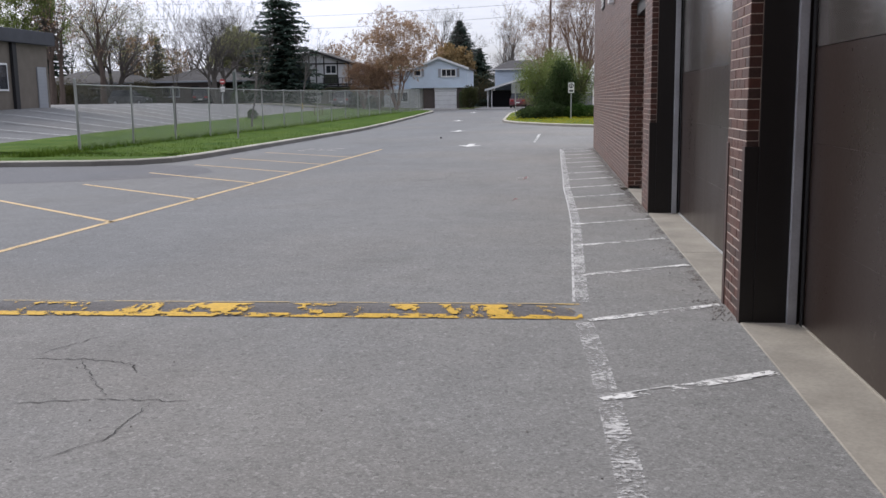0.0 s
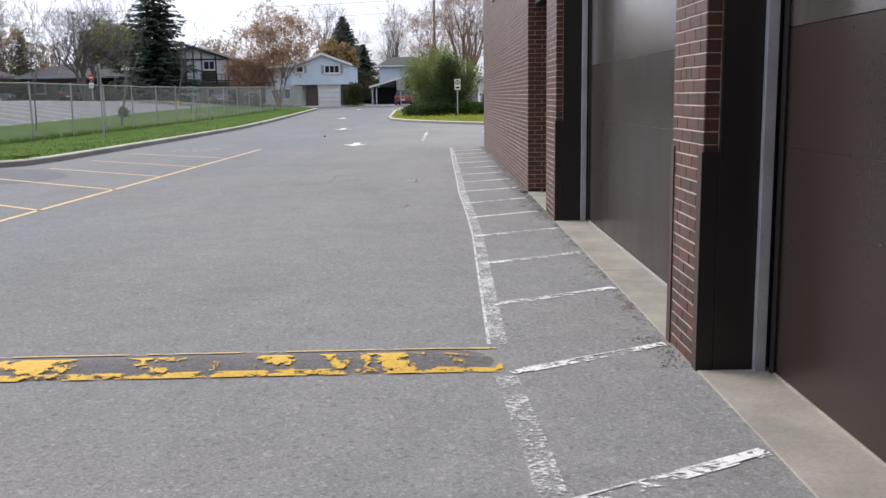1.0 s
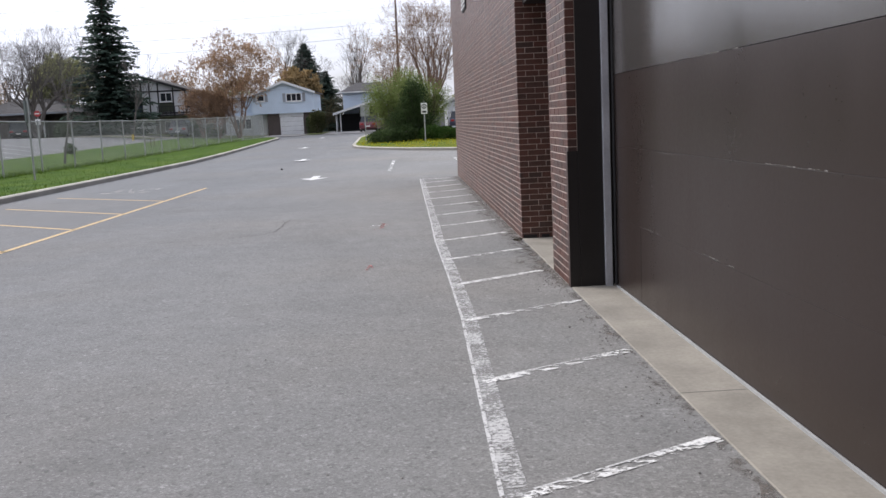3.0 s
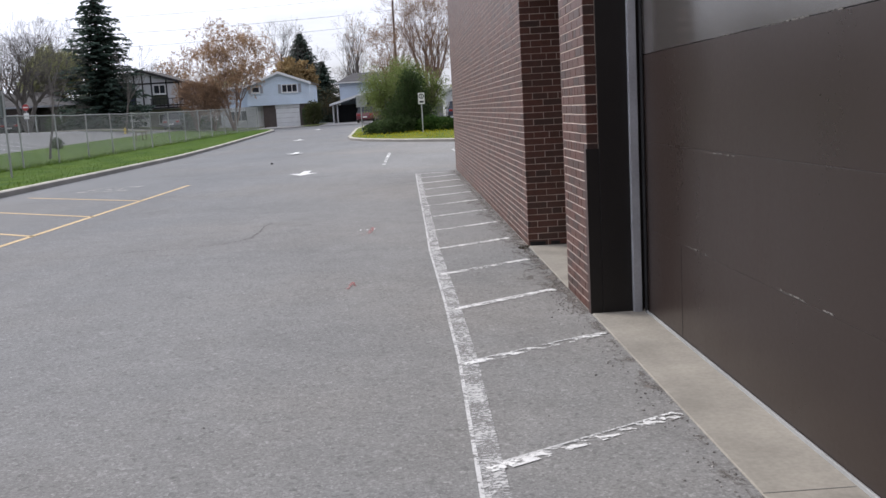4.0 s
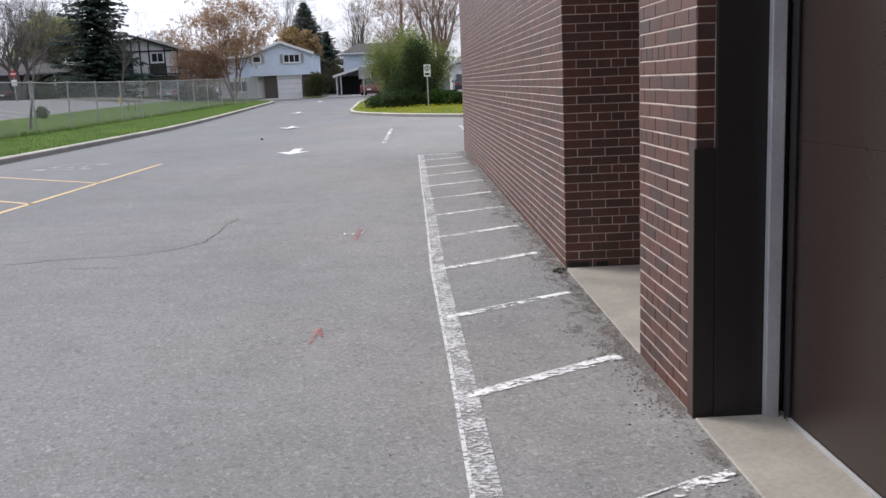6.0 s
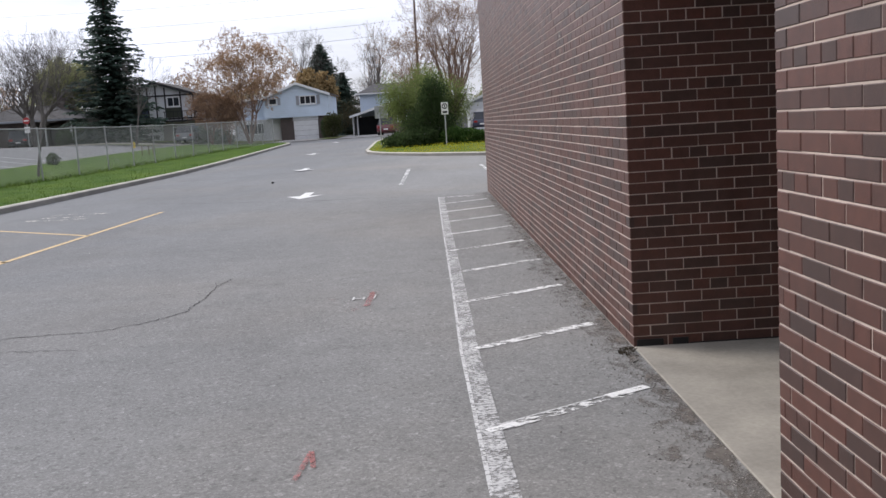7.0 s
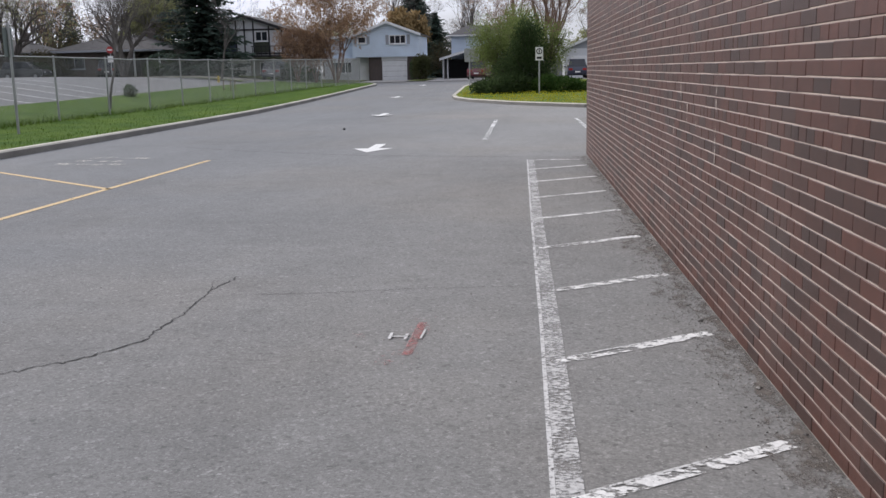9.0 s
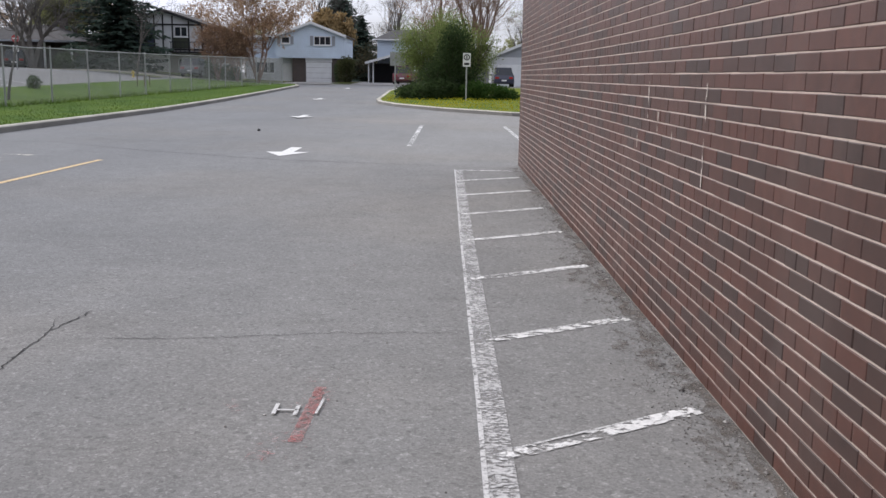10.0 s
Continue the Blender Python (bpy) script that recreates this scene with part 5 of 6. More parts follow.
# ---- hedges, shrubs and the island planting ----
def leafy_mass(name, label, x, y, lobes, seed, material, n=2500, size=0.12, wood=True, up=0.3, spread=0.35):
    """A shrub: stems and thousands of small leaves in uneven lobes (dx, dy, dz, rx, ry, rz)."""
    rng = random.Random(seed)
    t = thing(name, label, "shrub", x, y, land(x, y) + 0.12)
    s, w = Soup(), Soup()
    total = sum(l[3] * l[4] * l[5] for l in lobes)
    for dx, dy, dz, rx, ry, rz in lobes:
        if wood:
            for _ in range(14):
                e = Vector((dx + rng.uniform(-0.6, 0.6) * rx, dy + rng.uniform(-0.6, 0.6) * ry, dz + rng.uniform(0, 0.6) * rz))
                w.limb([Vector((dx * 0.5, dy * 0.5, -0.1)), Vector((dx * 0.8, dy * 0.8, e.z * 0.5)), e], [0.035, 0.02, 0.006], 4)
        for _ in range(int(n * rx * ry * rz / total) + 20):
            d = rand_dir(rng)
            r = rng.random() ** spread * (1 + 0.3 * noise.noise(d * 2.3 + Vector((dx, dy, dz))))
            p = Vector((dx + d.x * rx * r, dy + d.y * ry * r, dz + d.z * rz * r))
            if p.z < 0.0:
                continue
            ld = (d + rand_dir(rng) * 0.8 + Vector((0, 0, up))).normalized()
            s.leaf(p, ld, rand_dir(rng), size * rng.uniform(0.6, 1.5), size * rng.uniform(0.35, 0.7))
    if w.v:
        w.done("stems", M_BARK_BROWN, t)
    s.done("foliage", material, t)
    return t


leafy_mass("shrub", "tall rounded shrub with fresh lime-green leaves on the island", -1.3, 63.5, [(-0.7, 0, 2.5, 1.3, 1.4, 1.6), (0.2, 0.4, 3.2, 1.35, 1.4, 1.4), (-0.5, 0, 1.5, 1.3, 1.3, 1.2), (1.5, 0.5, 2.3, 1.2, 1.2, 1.3), (1.2, 0.6, 3.2, 1.0, 1.0, 1.1), (-1.45, 0.1, 2.2, 1.15, 1.2, 1.4), (2.1, 0.6, 1.7, 0.9, 1.0, 1.2), (2.3, 0.4, 2.7, 0.9, 1.0, 1.1), (-1.6, 0.2, 3.0, 1.1, 1.2, 1.35), (0.3, 0.3, 3.7, 1.3, 1.2, 1.1), (0.2, -1.6, 2.9, 1.1, 0.8, 1.2)], 31, M_LEAF_LIME, 30000, 0.09, spread=0.85)
leafy_mass("evergreen_shrub", "dark green upright juniper on the island", -0.85, 61.5, [(0, 0, 1.4, 1.15, 1.0, 1.4), (0.2, 0, 2.6, 0.95, 0.8, 1.3), (-0.8, 0, 1.0, 0.95, 0.9, 1.0), (0.9, 0, 1.0, 0.8, 0.8, 0.9), (0.15, 0, 2.7, 0.7, 0.7, 1.0)], 32, M_LEAF_DARK, 17000, 0.11, up=0.8, spread=0.6)
leafy_mass("evergreen_shrub", "low spreading dark juniper on the island", -2.3, 60.6, [(0, 0, 0.35, 1.2, 0.9, 0.45), (0.9, 0.2, 0.5, 1.0, 0.9, 0.55), (-0.7, 0.3, 0.3, 0.7, 0.7, 0.35)], 33, M_LEAF_DARK, 5000, 0.14)
leafy_mass("evergreen_shrub", "low spreading green juniper on the island", 1.2, 60.4, [(0, 0, 0.35, 1.1, 0.8, 0.45), (-0.9, 0.2, 0.4, 0.8, 0.8, 0.5), (0.8, 0.2, 0.25, 0.6, 0.6, 0.35)], 34, foliage("juniper_green", (0.04, 0.09, 0.02), (0.09, 0.15, 0.04)), 4500, 0.14)
leafy_mass("hedge", "clipped dark brown-green hedge between the driveways", -10.7, 106, [(0, 0, 1.0, 0.9, 1.5, 1.1), (0, 0, 1.7, 0.85, 1.4, 0.75)], 35, foliage("cedar_hedge", (0.04, 0.05, 0.022), (0.075, 0.08, 0.035)), 4000, 0.16)
leafy_mass("hedge", "dark cedar hedge beside the garage", -11.7, 108.5, [(0, 0, 0.9, 0.5, 0.6, 1.0)], 36, M_LEAF_DARK, 1200, 0.14)
for i, (xx, yy, sc) in enumerate(((-23.0, 100.5, 1.0), (-21.2, 101.5, 0.8), (-33.5, 101, 1.3), (-47.5, 101, 1.0), (-36, 100.5, 0.9))):
    leafy_mass("shrub", "dark foundation shrub before the house", xx, yy, [(0, 0, 0.7 * sc, 1.1 * sc, 0.9, 0.9 * sc), (0.8 * sc, 0, 0.5, 0.8 * sc, 0.7, 0.6)], 40 + i, M_LEAF_DARK, 1500, 0.16)
leafy_mass("shrub", "small round green shrub by the fence", -21.0, 58.5, [(0, 0, 0.3, 0.32, 0.32, 0.36)], 47, M_LEAF_DARK, 1800, 0.06)

M_THICKET = foliage("brown_thicket", (0.07, 0.066, 0.04), (0.14, 0.125, 0.075))
for i, (xx, yy, w, h) in enumerate(((-74, 121, 5, 3.4), (-63, 119, 5, 3.0), (-52, 118, 5, 3.6), (-57, 102.5, 3.2, 1.7), (-47.6, 102.0, 2.2, 1.5), (-65, 102.5, 3.5, 1.9), (-44, 121, 4, 2.6), (-36.5, 118, 3.5, 3.4), (-24, 124, 4, 3.2), (-8, 134, 5, 3.0), (2, 130, 4, 3.0), (12, 126, 5, 3.2))):
    leafy_mass("thicket", "hazy brown-green thicket beside the houses", xx, yy, [(0, 0, h * 0.9, w, 2.0, h), (w * 0.7, 0.5, h * 0.6, w * 0.7, 1.6, h * 0.8), (-w * 0.7, 0.3, h * 0.7, w * 0.6, 1.6, h * 0.9)], 110 + i, M_THICKET, 7000, 0.16, spread=0.7)

# dandelions on the island
rng_d = random.Random(50)
s = Soup()
for _ in range(1500):
    y = rng_d.uniform(48, 66)
    x = rng_d.uniform(-4.2, 4)
    edge_x = float(np.interp(y, [47.3, 51, 54.6, 57.6, 60.5, 66], [1.3, -1.5, -3.4, -4.3, -4.6, -4.7])) + 0.3
    if x < edge_x:
        continue
    p = Vector((x, y, land(x, y) + 0.19 + 0.08 * min(1, (x - edge_x) / 4)))
    s.leaf(p, Vector((1, 0, 0)), Vector((0, 1, 0.4)), 0.06, 0.055)
dn = thing("dandelions", "scattered yellow dandelions in the island grass", "flowers", 0, 0, 0, kind="stuff")
s.done("blossoms", plain("dandelion_yellow", (0.72, 0.64, 0.05), 0.7), dn)

def board_fence(x0, x1, y, h, label):
    z = land((x0 + x1) / 2, y)
    t = thing("board_fence", label, "fence", x0, y, z)
    n = int((x1 - x0) / 0.16)
    for i in range(n):
        part("board", box(i * 0.16, 0, -0.05, i * 0.16 + 0.148, 0.022, h + 0.02 * math.sin(i * 2.3), 0.004), M_GREY_WOOD, t)
    for zz in (0.4, h - 0.3):
        part("rail", box(0, 0.023, zz, n * 0.16, 0.07, zz + 0.09), M_GREY_WOOD, t)


M_GREY_WOOD = plain("grey_weathered_wood", (0.20, 0.20, 0.21), 0.85, vary=0.35, scale=4)
board_fence(-0.5, 3.0, 97.5, 1.6, "weathered grey board fence behind the island")

# ---- signs, poles and wires ----
def sign_post(x, y, label, h):
    z = land(x, y) + 0.15
    t = thing("sign_post", label, "traffic sign", x, y, z)
    part("pole", tube([(0, 0, -0.3), (0, 0, h)], 0.035, 8), M_GALV_DULL, t)
    return t


M_SIGN_WHITE = plain("sign_white", (0.78, 0.78, 0.76), 0.4, vary=0.1)
M_BLACK = plain("sign_black", (0.02, 0.02, 0.02), 0.5)
M_SIGN_RED = plain("sign_red", (0.38, 0.045, 0.045), 0.4, vary=0.15)
sp = sign_post(-0.12, 58.5, "white no-parking sign on a grey steel pole on the island", 2.3)
pl = part("sign_plate", box(-0.185, -0.05, 1.66, 0.185, -0.037, 2.3, 0.004), M_SIGN_WHITE, sp, "white sign plate")
bm = bmesh.new()
for k in range(24):
    a, b = k * math.tau / 24, (k + 1) * math.tau / 24
    vs = [bm.verts.new((math.cos(w) * r, -0.053, 2.1 + math.sin(w) * r)) for w, r in ((a, 0.1), (b, 0.1), (b, 0.15), (a, 0.15))]
    bm.faces.new(vs)
part("ring", bm, M_BLACK, pl, "dark ring symbol")
part("symbol_bar", box(-0.03, -0.056, 2.02, 0.03, -0.052, 2.18), M_BLACK, pl)
part("symbol_bar", box(-0.12, -0.056, 1.73, 0.12, -0.052, 1.84), M_BLACK, pl, "dark arrow bar")
sp2 = sign_post(-3.95, 66.5, "grey sign plate seen from behind on a steel pole", 2.4)
part("sign_plate", box(-0.3, 0.04, 1.65, 0.3, 0.052, 2.4, 0.004), M_GALV_DULL, sp2, "bare metal back of a sign")
sp3 = sign_post(-13.6, 33.7, "leaning grey-green sign post beside the fence", 2.7)
part("sign_plate", box(-0.04, -0.22, 1.9, -0.028, 0.22, 2.6, 0.004), plain("sign_back", (0.14, 0.17, 0.16), 0.5), sp3, "sign plate turned edge-on")
sp4 = sign_post(-27.7, 71.9, "red stop sign on a steel pole by the far car park", 2.7)
bm = bmesh.new()
sp4.location.z -= 0.62
oc = [(0.24 * math.cos(radians(22.5 + 45 * k)), 0.24 * math.sin(radians(22.5 + 45 * k))) for k in range(8)]
a = [bm.verts.new((px, -0.055, 2.4 + pz)) for px, pz in oc]
b = [bm.verts.new((px, -0.043, 2.4 + pz)) for px, pz in oc]
bm.faces.new(a), bm.faces.new(b)
for k in range(8):
    bm.faces.new((a[k], a[(k + 1) % 8], b[(k + 1) % 8], b[k]))
plate = part("sign_plate", bm, M_SIGN_RED, sp4, "red octagonal plate")
part("lettering_bar", box(-0.16, -0.06, 2.36, 0.16, -0.056, 2.44), M_SIGN_WHITE, plate, "white lettering worn to a bar")
part("lower_plate", box(-0.18, -0.055, 1.6, 0.18, -0.043, 2.0, 0.004), M_SIGN_WHITE, sp4, "white plate below")


def utility_pole(x, y, h, label):
    t = thing("utility_pole", label, "utility pole", x, y, land(x, y))
    part("pole", tube([(0, 0, -0.4), (0, 0, h * 0.5), (0.04, 0, h)], [0.17, 0.15, 0.11], 10), plain("weathered_pole_wood", (0.15, 0.105, 0.09), 0.9, vary=0.4), t, "reddish brown wooden pole")
    for z in (h - 0.6, h - 1.6):
        part("cross_arm", box(-0.06, -1.1, z, 0.06, 1.1, z + 0.12, 0.01), M_TIMBER, t)
        for yy in (-1.0, -0.4, 0.4, 1.0):
            part("insulator", tube([(0, yy, z + 0.12), (0, yy, z + 0.26)], [0.05, 0.03], 8), M_GALV_DULL, t)
    return t


utility_pole(-1.6, 124, 17, "tall reddish brown wooden utility pole")
utility_pole(-84, 124, 17, "wooden utility pole down the street")
utility_pole(80, 124, 17, "wooden utility pole down the street")
for i, (z, yy) in enumerate(((17.1, -1.0), (15.2, -0.4), (13.4, 0.0), (11.9, 0.1))):
    pts, xs_w = [], (-84, -1.6, 80)
    for xa, xb in zip(xs_w, xs_w[1:]):
        for k in range(12):
            f = k / 12
            pts.append((xa + (xb - xa) * f, 124 + yy, z + 0.6 - 4 * f * (1 - f) * (0.9 + 0.15 * i)))
    bm = tube(pts, 0.011 if i < 2 else 0.017, 5)
    w = part("power_line", bm, M_DARK)
    tagged(w, "thin black overhead power line", "power line", "overhead power lines")


def fire_hydrant(x, y):
    t = thing("fire_hydrant", "small yellow fire hydrant on the grass verge", "fire hydrant", x, y, land(x, y) + 0.08)
    t.scale = (0.65, 0.65, 0.65)
    paint = plain("hydrant_yellow", (0.68, 0.5, 0.06), 0.5, vary=0.2)
    part("barrel", tube([(0, 0, -0.1), (0, 0, 0.03), (0, 0, 0.05), (0, 0, 0.5)], [0.16, 0.16, 0.11, 0.11], 14), paint, t)
    part("bonnet", tube([(0, 0, 0.5), (0, 0, 0.53), (0, 0, 0.62), (0, 0, 0.66), (0, 0, 0.72)], [0.15, 0.15, 0.1, 0.04, 0.035], 14), paint, t)
    for dx, dy in ((1, 0), (-1, 0), (0, -1)):
        part("nozzle", tube([(dx * 0.09, dy * 0.09, 0.38), (dx * 0.2, dy * 0.2, 0.38)], [0.06, 0.065], 10), paint, t)


fire_hydrant(-24.6, 84.5)
M_STAKE = plain("weathered_stake_wood", (0.22, 0.15, 0.09), 0.85, vary=0.35)
for x, y, lean in ((-19.95, 70.8, 0.03), (-19.6, 71.2, -0.02), (-19.75, 72.6, 0.04)):
    stake = thing("garden_stake", "short weathered wooden stake in the grass behind the fence", "stake", x, y, land(x, y) + 0.1, group="wooden stakes")
    part("shaft", tube([(0, 0, -0.15), (lean * 0.8, 0, 0.66), (lean, 0, 0.74)], [0.035, 0.033, 0.012], 6), M_STAKE, stake)

# ---- parked cars ----
def car_paint(name, color):
    m, nt, b = nodes_of(name)
    v = coords(nt)
    nt.links.new(mix(nt, noise_fac(nt, v, 1.2, 3), tuple(c * 0.85 for c in color), color), b.inputs["Base Color"])
    b.inputs["Roughness"].default_value, b.inputs["Coat Weight"].default_value = 0.3, 0.6
    return m


M_TYRE = plain("tyre_rubber", (0.02, 0.02, 0.02), 0.85)
M_RIM = plain("wheel_rim", (0.35, 0.36, 0.38), 0.35, 0.7)
M_LAMP_RED = plain("tail_lamp", (0.35, 0.02, 0.02), 0.25)
M_LAMP_W = plain("head_lamp", (0.7, 0.72, 0.75), 0.15)


def car(x, y, rz, paint, label, suv=False):
    t = thing("car", label, "car", x, y, land(x, y) + 0.06, rz)
    h = 1.7 if suv else 1.43
    belt = 0.98 if suv else 0.88
    L, W = 2.25, 0.9
    side = [(-L, 0.42), (-L + 0.03, 0.72), (-L + 0.3, belt - 0.03), (-1.25, belt + 0.02), (-0.5, belt + 0.03), (1.5, belt + 0.04), (L - 0.1, belt - 0.02 if not suv else belt + 0.05), (L, 0.7), (L - 0.03, 0.4), (1.8, 0.26), (-1.8, 0.26)]
    bm = bmesh.new()
    lay = []
    for w, k in ((-W, 0.96), (-W * 0.94, 1.0), (W * 0.94, 1.0), (W, 0.96)):
        lay.append([bm.verts.new((px * (0.985 if abs(w) == W else 1), w, 0.26 + (pz - 0.26) * k)) for px, pz in side])
    for a, b in zip(lay, lay[1:]):
        for i in range(len(side)):
            bm.faces.new((a[i], a[(i + 1) % len(side)], b[(i + 1) % len(side)], b[i]))
    bm.faces.new(lay[0]), bm.faces.new(lay[-1])
    body = part("body", bm, paint, t)
    rear = 2.05 if suv else 1.75
    roof_r = 1.75 if suv else 0.95
    cab = [(-1.2, belt), (-0.45, h - 0.03), (0.1, h), (roof_r, h - 0.04), (rear, belt)]
    bm = bmesh.new()
    lay = [[bm.verts.new((px, s * (W * 0.93 if pz <= belt else W * 0.74), pz)) for px, pz in cab] for s in (-1, 1)]
    for i in range(len(cab)):
        bm.faces.new((lay[0][i], lay[0][(i + 1) % len(cab)], lay[1][(i + 1) % len(cab)], lay[1][i]))
    bm.faces.new(lay[0]), bm.faces.new(lay[1])
    part("glass_band", bm, M_GLASS, t, "dark tinted windows")
    part("roof", box(-0.45, -W * 0.72, h - 0.045, roof_r, W * 0.72, h + 0.012, 0.02), paint, t)
    for px in (-1.4, 1.38):
        for s in (-1, 1):
            bm = bmesh.new()
            add_tube(bm, [(px, s * (W - 0.19), 0.33), (px, s * (W - 0.17), 0.33), (px, s * (W + 0.01), 0.33), (px, s * (W + 0.03), 0.33)], [0.29, 0.33, 0.33, 0.28], 18)
            wh = part("wheel", bm, M_TYRE, t, "black tyre")
            part("rim", tube([(px, s * (W + 0.02), 0.33), (px, s * (W + 0.04), 0.33)], [0.2, 0.17], 14), M_RIM, wh)
    for s in (-1, 1):
        part("tail_light", box(L - 0.12, s * 0.62 - 0.17, 0.72, L + 0.015, s * 0.62 + 0.17, 0.9, 0.02), M_LAMP_RED, t, "red tail light")
        part("headlight", box(-L - 0.01, s * 0.62 - 0.17, 0.62, -L + 0.12, s * 0.62 + 0.17, 0.76, 0.02), M_LAMP_W, t, "clear headlight")
        part("mirror", box(-0.85, s * (W + 0.08) - 0.08, belt, -0.7, s * (W + 0.08) + 0.08, belt + 0.15, 0.02), paint, t)
    part("plate", box(L - 0.03, -0.22, 0.52, L + 0.02, 0.22, 0.64), M_SIGN_WHITE, t, "blank pale plate")
    return t


car(-4.9, 104.5, -95, car_paint("maroon_paint", (0.13, 0.02, 0.032)), "maroon car parked on the carport driveway", True)
car(4.2, 99.5, -90, car_paint("navy_paint", (0.015, 0.02, 0.05)), "dark blue car parked before the garage", True)
car(-24.0, 100.5, -90, car_paint("silver_grey_paint", (0.16, 0.17, 0.18)), "dark grey car parked at the timbered house", True)
car(-40.3, 100.5, -75, car_paint("black_paint", (0.02, 0.02, 0.025)), "black car parked by the bungalow", True)
car(-48.5, 100, 180, car_paint("dull_grey_paint", (0.06, 0.065, 0.07)), "dark grey car parked by the bungalows", True)


# ---- small marks and wear ----
M_CRACK = plain("crack_shadow", (0.05, 0.05, 0.05), 0.95, vary=0.3, scale=20)


def crack(points, width, seed, label="dark crack in the asphalt"):
    rng = random.Random(seed)
    pts = []
    for a, b in zip(points, points[1:]):
        n = max(2, int(math.dist(a, b) / 0.035))
        for i in range(n):
            f = i / n
            pts.append((a[0] + (b[0] - a[0]) * f + rng.gauss(0, 0.008), a[1] + (b[1] - a[1]) * f + rng.gauss(0, 0.012)))
    pts.append(points[-1])
    bm = bmesh.new()
    left, right = [], []
    for i, (x, y) in enumerate(pts):
        a, b = pts[max(0, i - 1)], pts[min(len(pts) - 1, i + 1)]
        d = max(1e-4, math.dist(a, b))
        w = width * rng.uniform(0.25, 1.0) * min(1, 4 * min(i + 1, len(pts) - i) / len(pts) + 0.3) / 2
        nx, ny = -(b[1] - a[1]) / d * w, (b[0] - a[0]) / d * w
        left.append(bm.verts.new((x + nx, y + ny, 0.0035)))
        right.append(bm.verts.new((x - nx, y - ny, 0.0035)))
    for i in range(len(pts) - 1):
        bm.faces.new((right[i], right[i + 1], left[i + 1], left[i]))
    return tagged(part("crack", bm, M_CRACK), label, "crack", "asphalt cracks", "structure")


for k, (pts, w) in enumerate((
        ([(-3.5, 17.8), (-3.42, 17.4), (-3.4, 16.9), (-3.42, 16.2), (-3.65, 15.85), (-3.95, 15.6), (-4.6, 15.55), (-5.8, 15.2)], 0.02),
        ([(-3.42, 17.5), (-3.36, 17.95)], 0.014),
        ([(-3.3, 17.35), (-2.6, 17.4), (-1.9, 17.55), (-1.15, 17.6)], 0.008),
        ([(-4.5, 15.05), (-4.1, 14.98), (-3.85, 14.95)], 0.014),
        ([(-4.55, 2.95), (-4.2, 2.95), (-3.85, 2.9), (-3.72, 2.68)], 0.02),
        ([(-4.55, 3.0), (-4.35, 3.5)], 0.014),
        ([(-4.15, 2.1), (-3.65, 2.2), (-3.2, 2.2)], 0.016),
        ([(-4.2, 2.95), (-3.7, 2.25)], 0.013),
        ([(-3.4, 2.15), (-3.4, 1.6), (-3.6, 1.3)], 0.013),
        ([(-9.2, 31.4), (-6.5, 29.5), (-4.0, 28.2), (-0.3, 27.4)], 0.04),
        ([(-6.2, 4.0), (-6.0, 2.6), (-5.2, 1.6)], 0.014))):
    crack(pts, w * (0.92 if pts[0][1] > 10 else 0.6), 80 + k)

# faded lettering in a stall, too worn to read
for x0, x1, y in ((-9.49, -9.22, 27.36), (-9.08, -8.79, 27.29), (-8.77, -8.56, 27.2), (-8.46, -8.18, 27.18), (-9.36, -9.09, 27.9), (-8.86, -8.72, 27.77), (-8.58, -8.43, 27.74), (-9.35, -9.14, 28.47), (-9.1, -8.82, 28.49), (-8.73, -8.54, 28.37), (-8.49, -8.15, 28.3)):
    stripe("stall_lettering", (x0, y + 0.05), (x1, y - 0.05), 0.2, M_FAINT, "faded pale lettering worn to bars in a stall", "faded stall lettering")
# survey marks
red = [((-1.83, 15.95), (-1.805, 16.62), 0.055, M_RED), ((-1.86, 15.7), (-1.81, 16.75), 0.16, M_PINK), ((-2.12, 16.28), (-2.2, 16.42), 0.05, M_PINK), ((-1.905, 12.1), (-1.865, 12.54), 0.06, M_PINK), ((-1.905, 12.06), (-1.872, 12.42), 0.028, M_RED), ((-1.872, 12.42), (-1.838, 12.2), 0.024, M_RED), ((-1.95, 15.75), (-1.93, 16.05), 0.08, M_PINK), ((-1.95, 19.3), (-1.9, 19.5), 0.04, M_PINK)]
for i, (a, b, w, mat) in enumerate(red):
    stripe("spray_mark", a, b, w, mat, "faded red spray-painted survey mark", "red spray marks", 0.005 + 0.0006 * i)
for a, b, w in (((-1.96, 16.3), (-1.87, 16.3), 0.014), ((-1.965, 16.25), (-1.965, 16.38), 0.018), ((-1.872, 16.24), (-1.872, 16.36), 0.018), ((-1.785, 16.26), (-1.772, 16.46), 0.012)):
    stripe("chalk_mark", a, b, w, M_THIN_LINE, "small white sprayed survey mark", "white survey marks", 0.0095)

# darker patched asphalt by the kerb corner
bm = bmesh.new()
rng_p = random.Random(90)
ring = [(-30, 15.0), (-20, 14.6), (-13, 15.2), (-11.0, 15.9), (-9.3, 17.0), (-8.9, 18.2), (-9.6, 19.6), (-10.6, 20.6), (-12, 20.85), (-16, 20.25), (-30, 19.5)]
bm.faces.new([bm.verts.new((x + rng_p.uniform(-0.1, 0.1), y, 0.0025)) for x, y in ring])
bmesh.ops.triangulate(bm, faces=bm.faces)
tagged(part("asphalt_patch", bm, asphalt("asphalt_patch", (0.20, 0.20, 0.205))), "darker newer asphalt patch by the kerb", "asphalt patch", kind="structure")

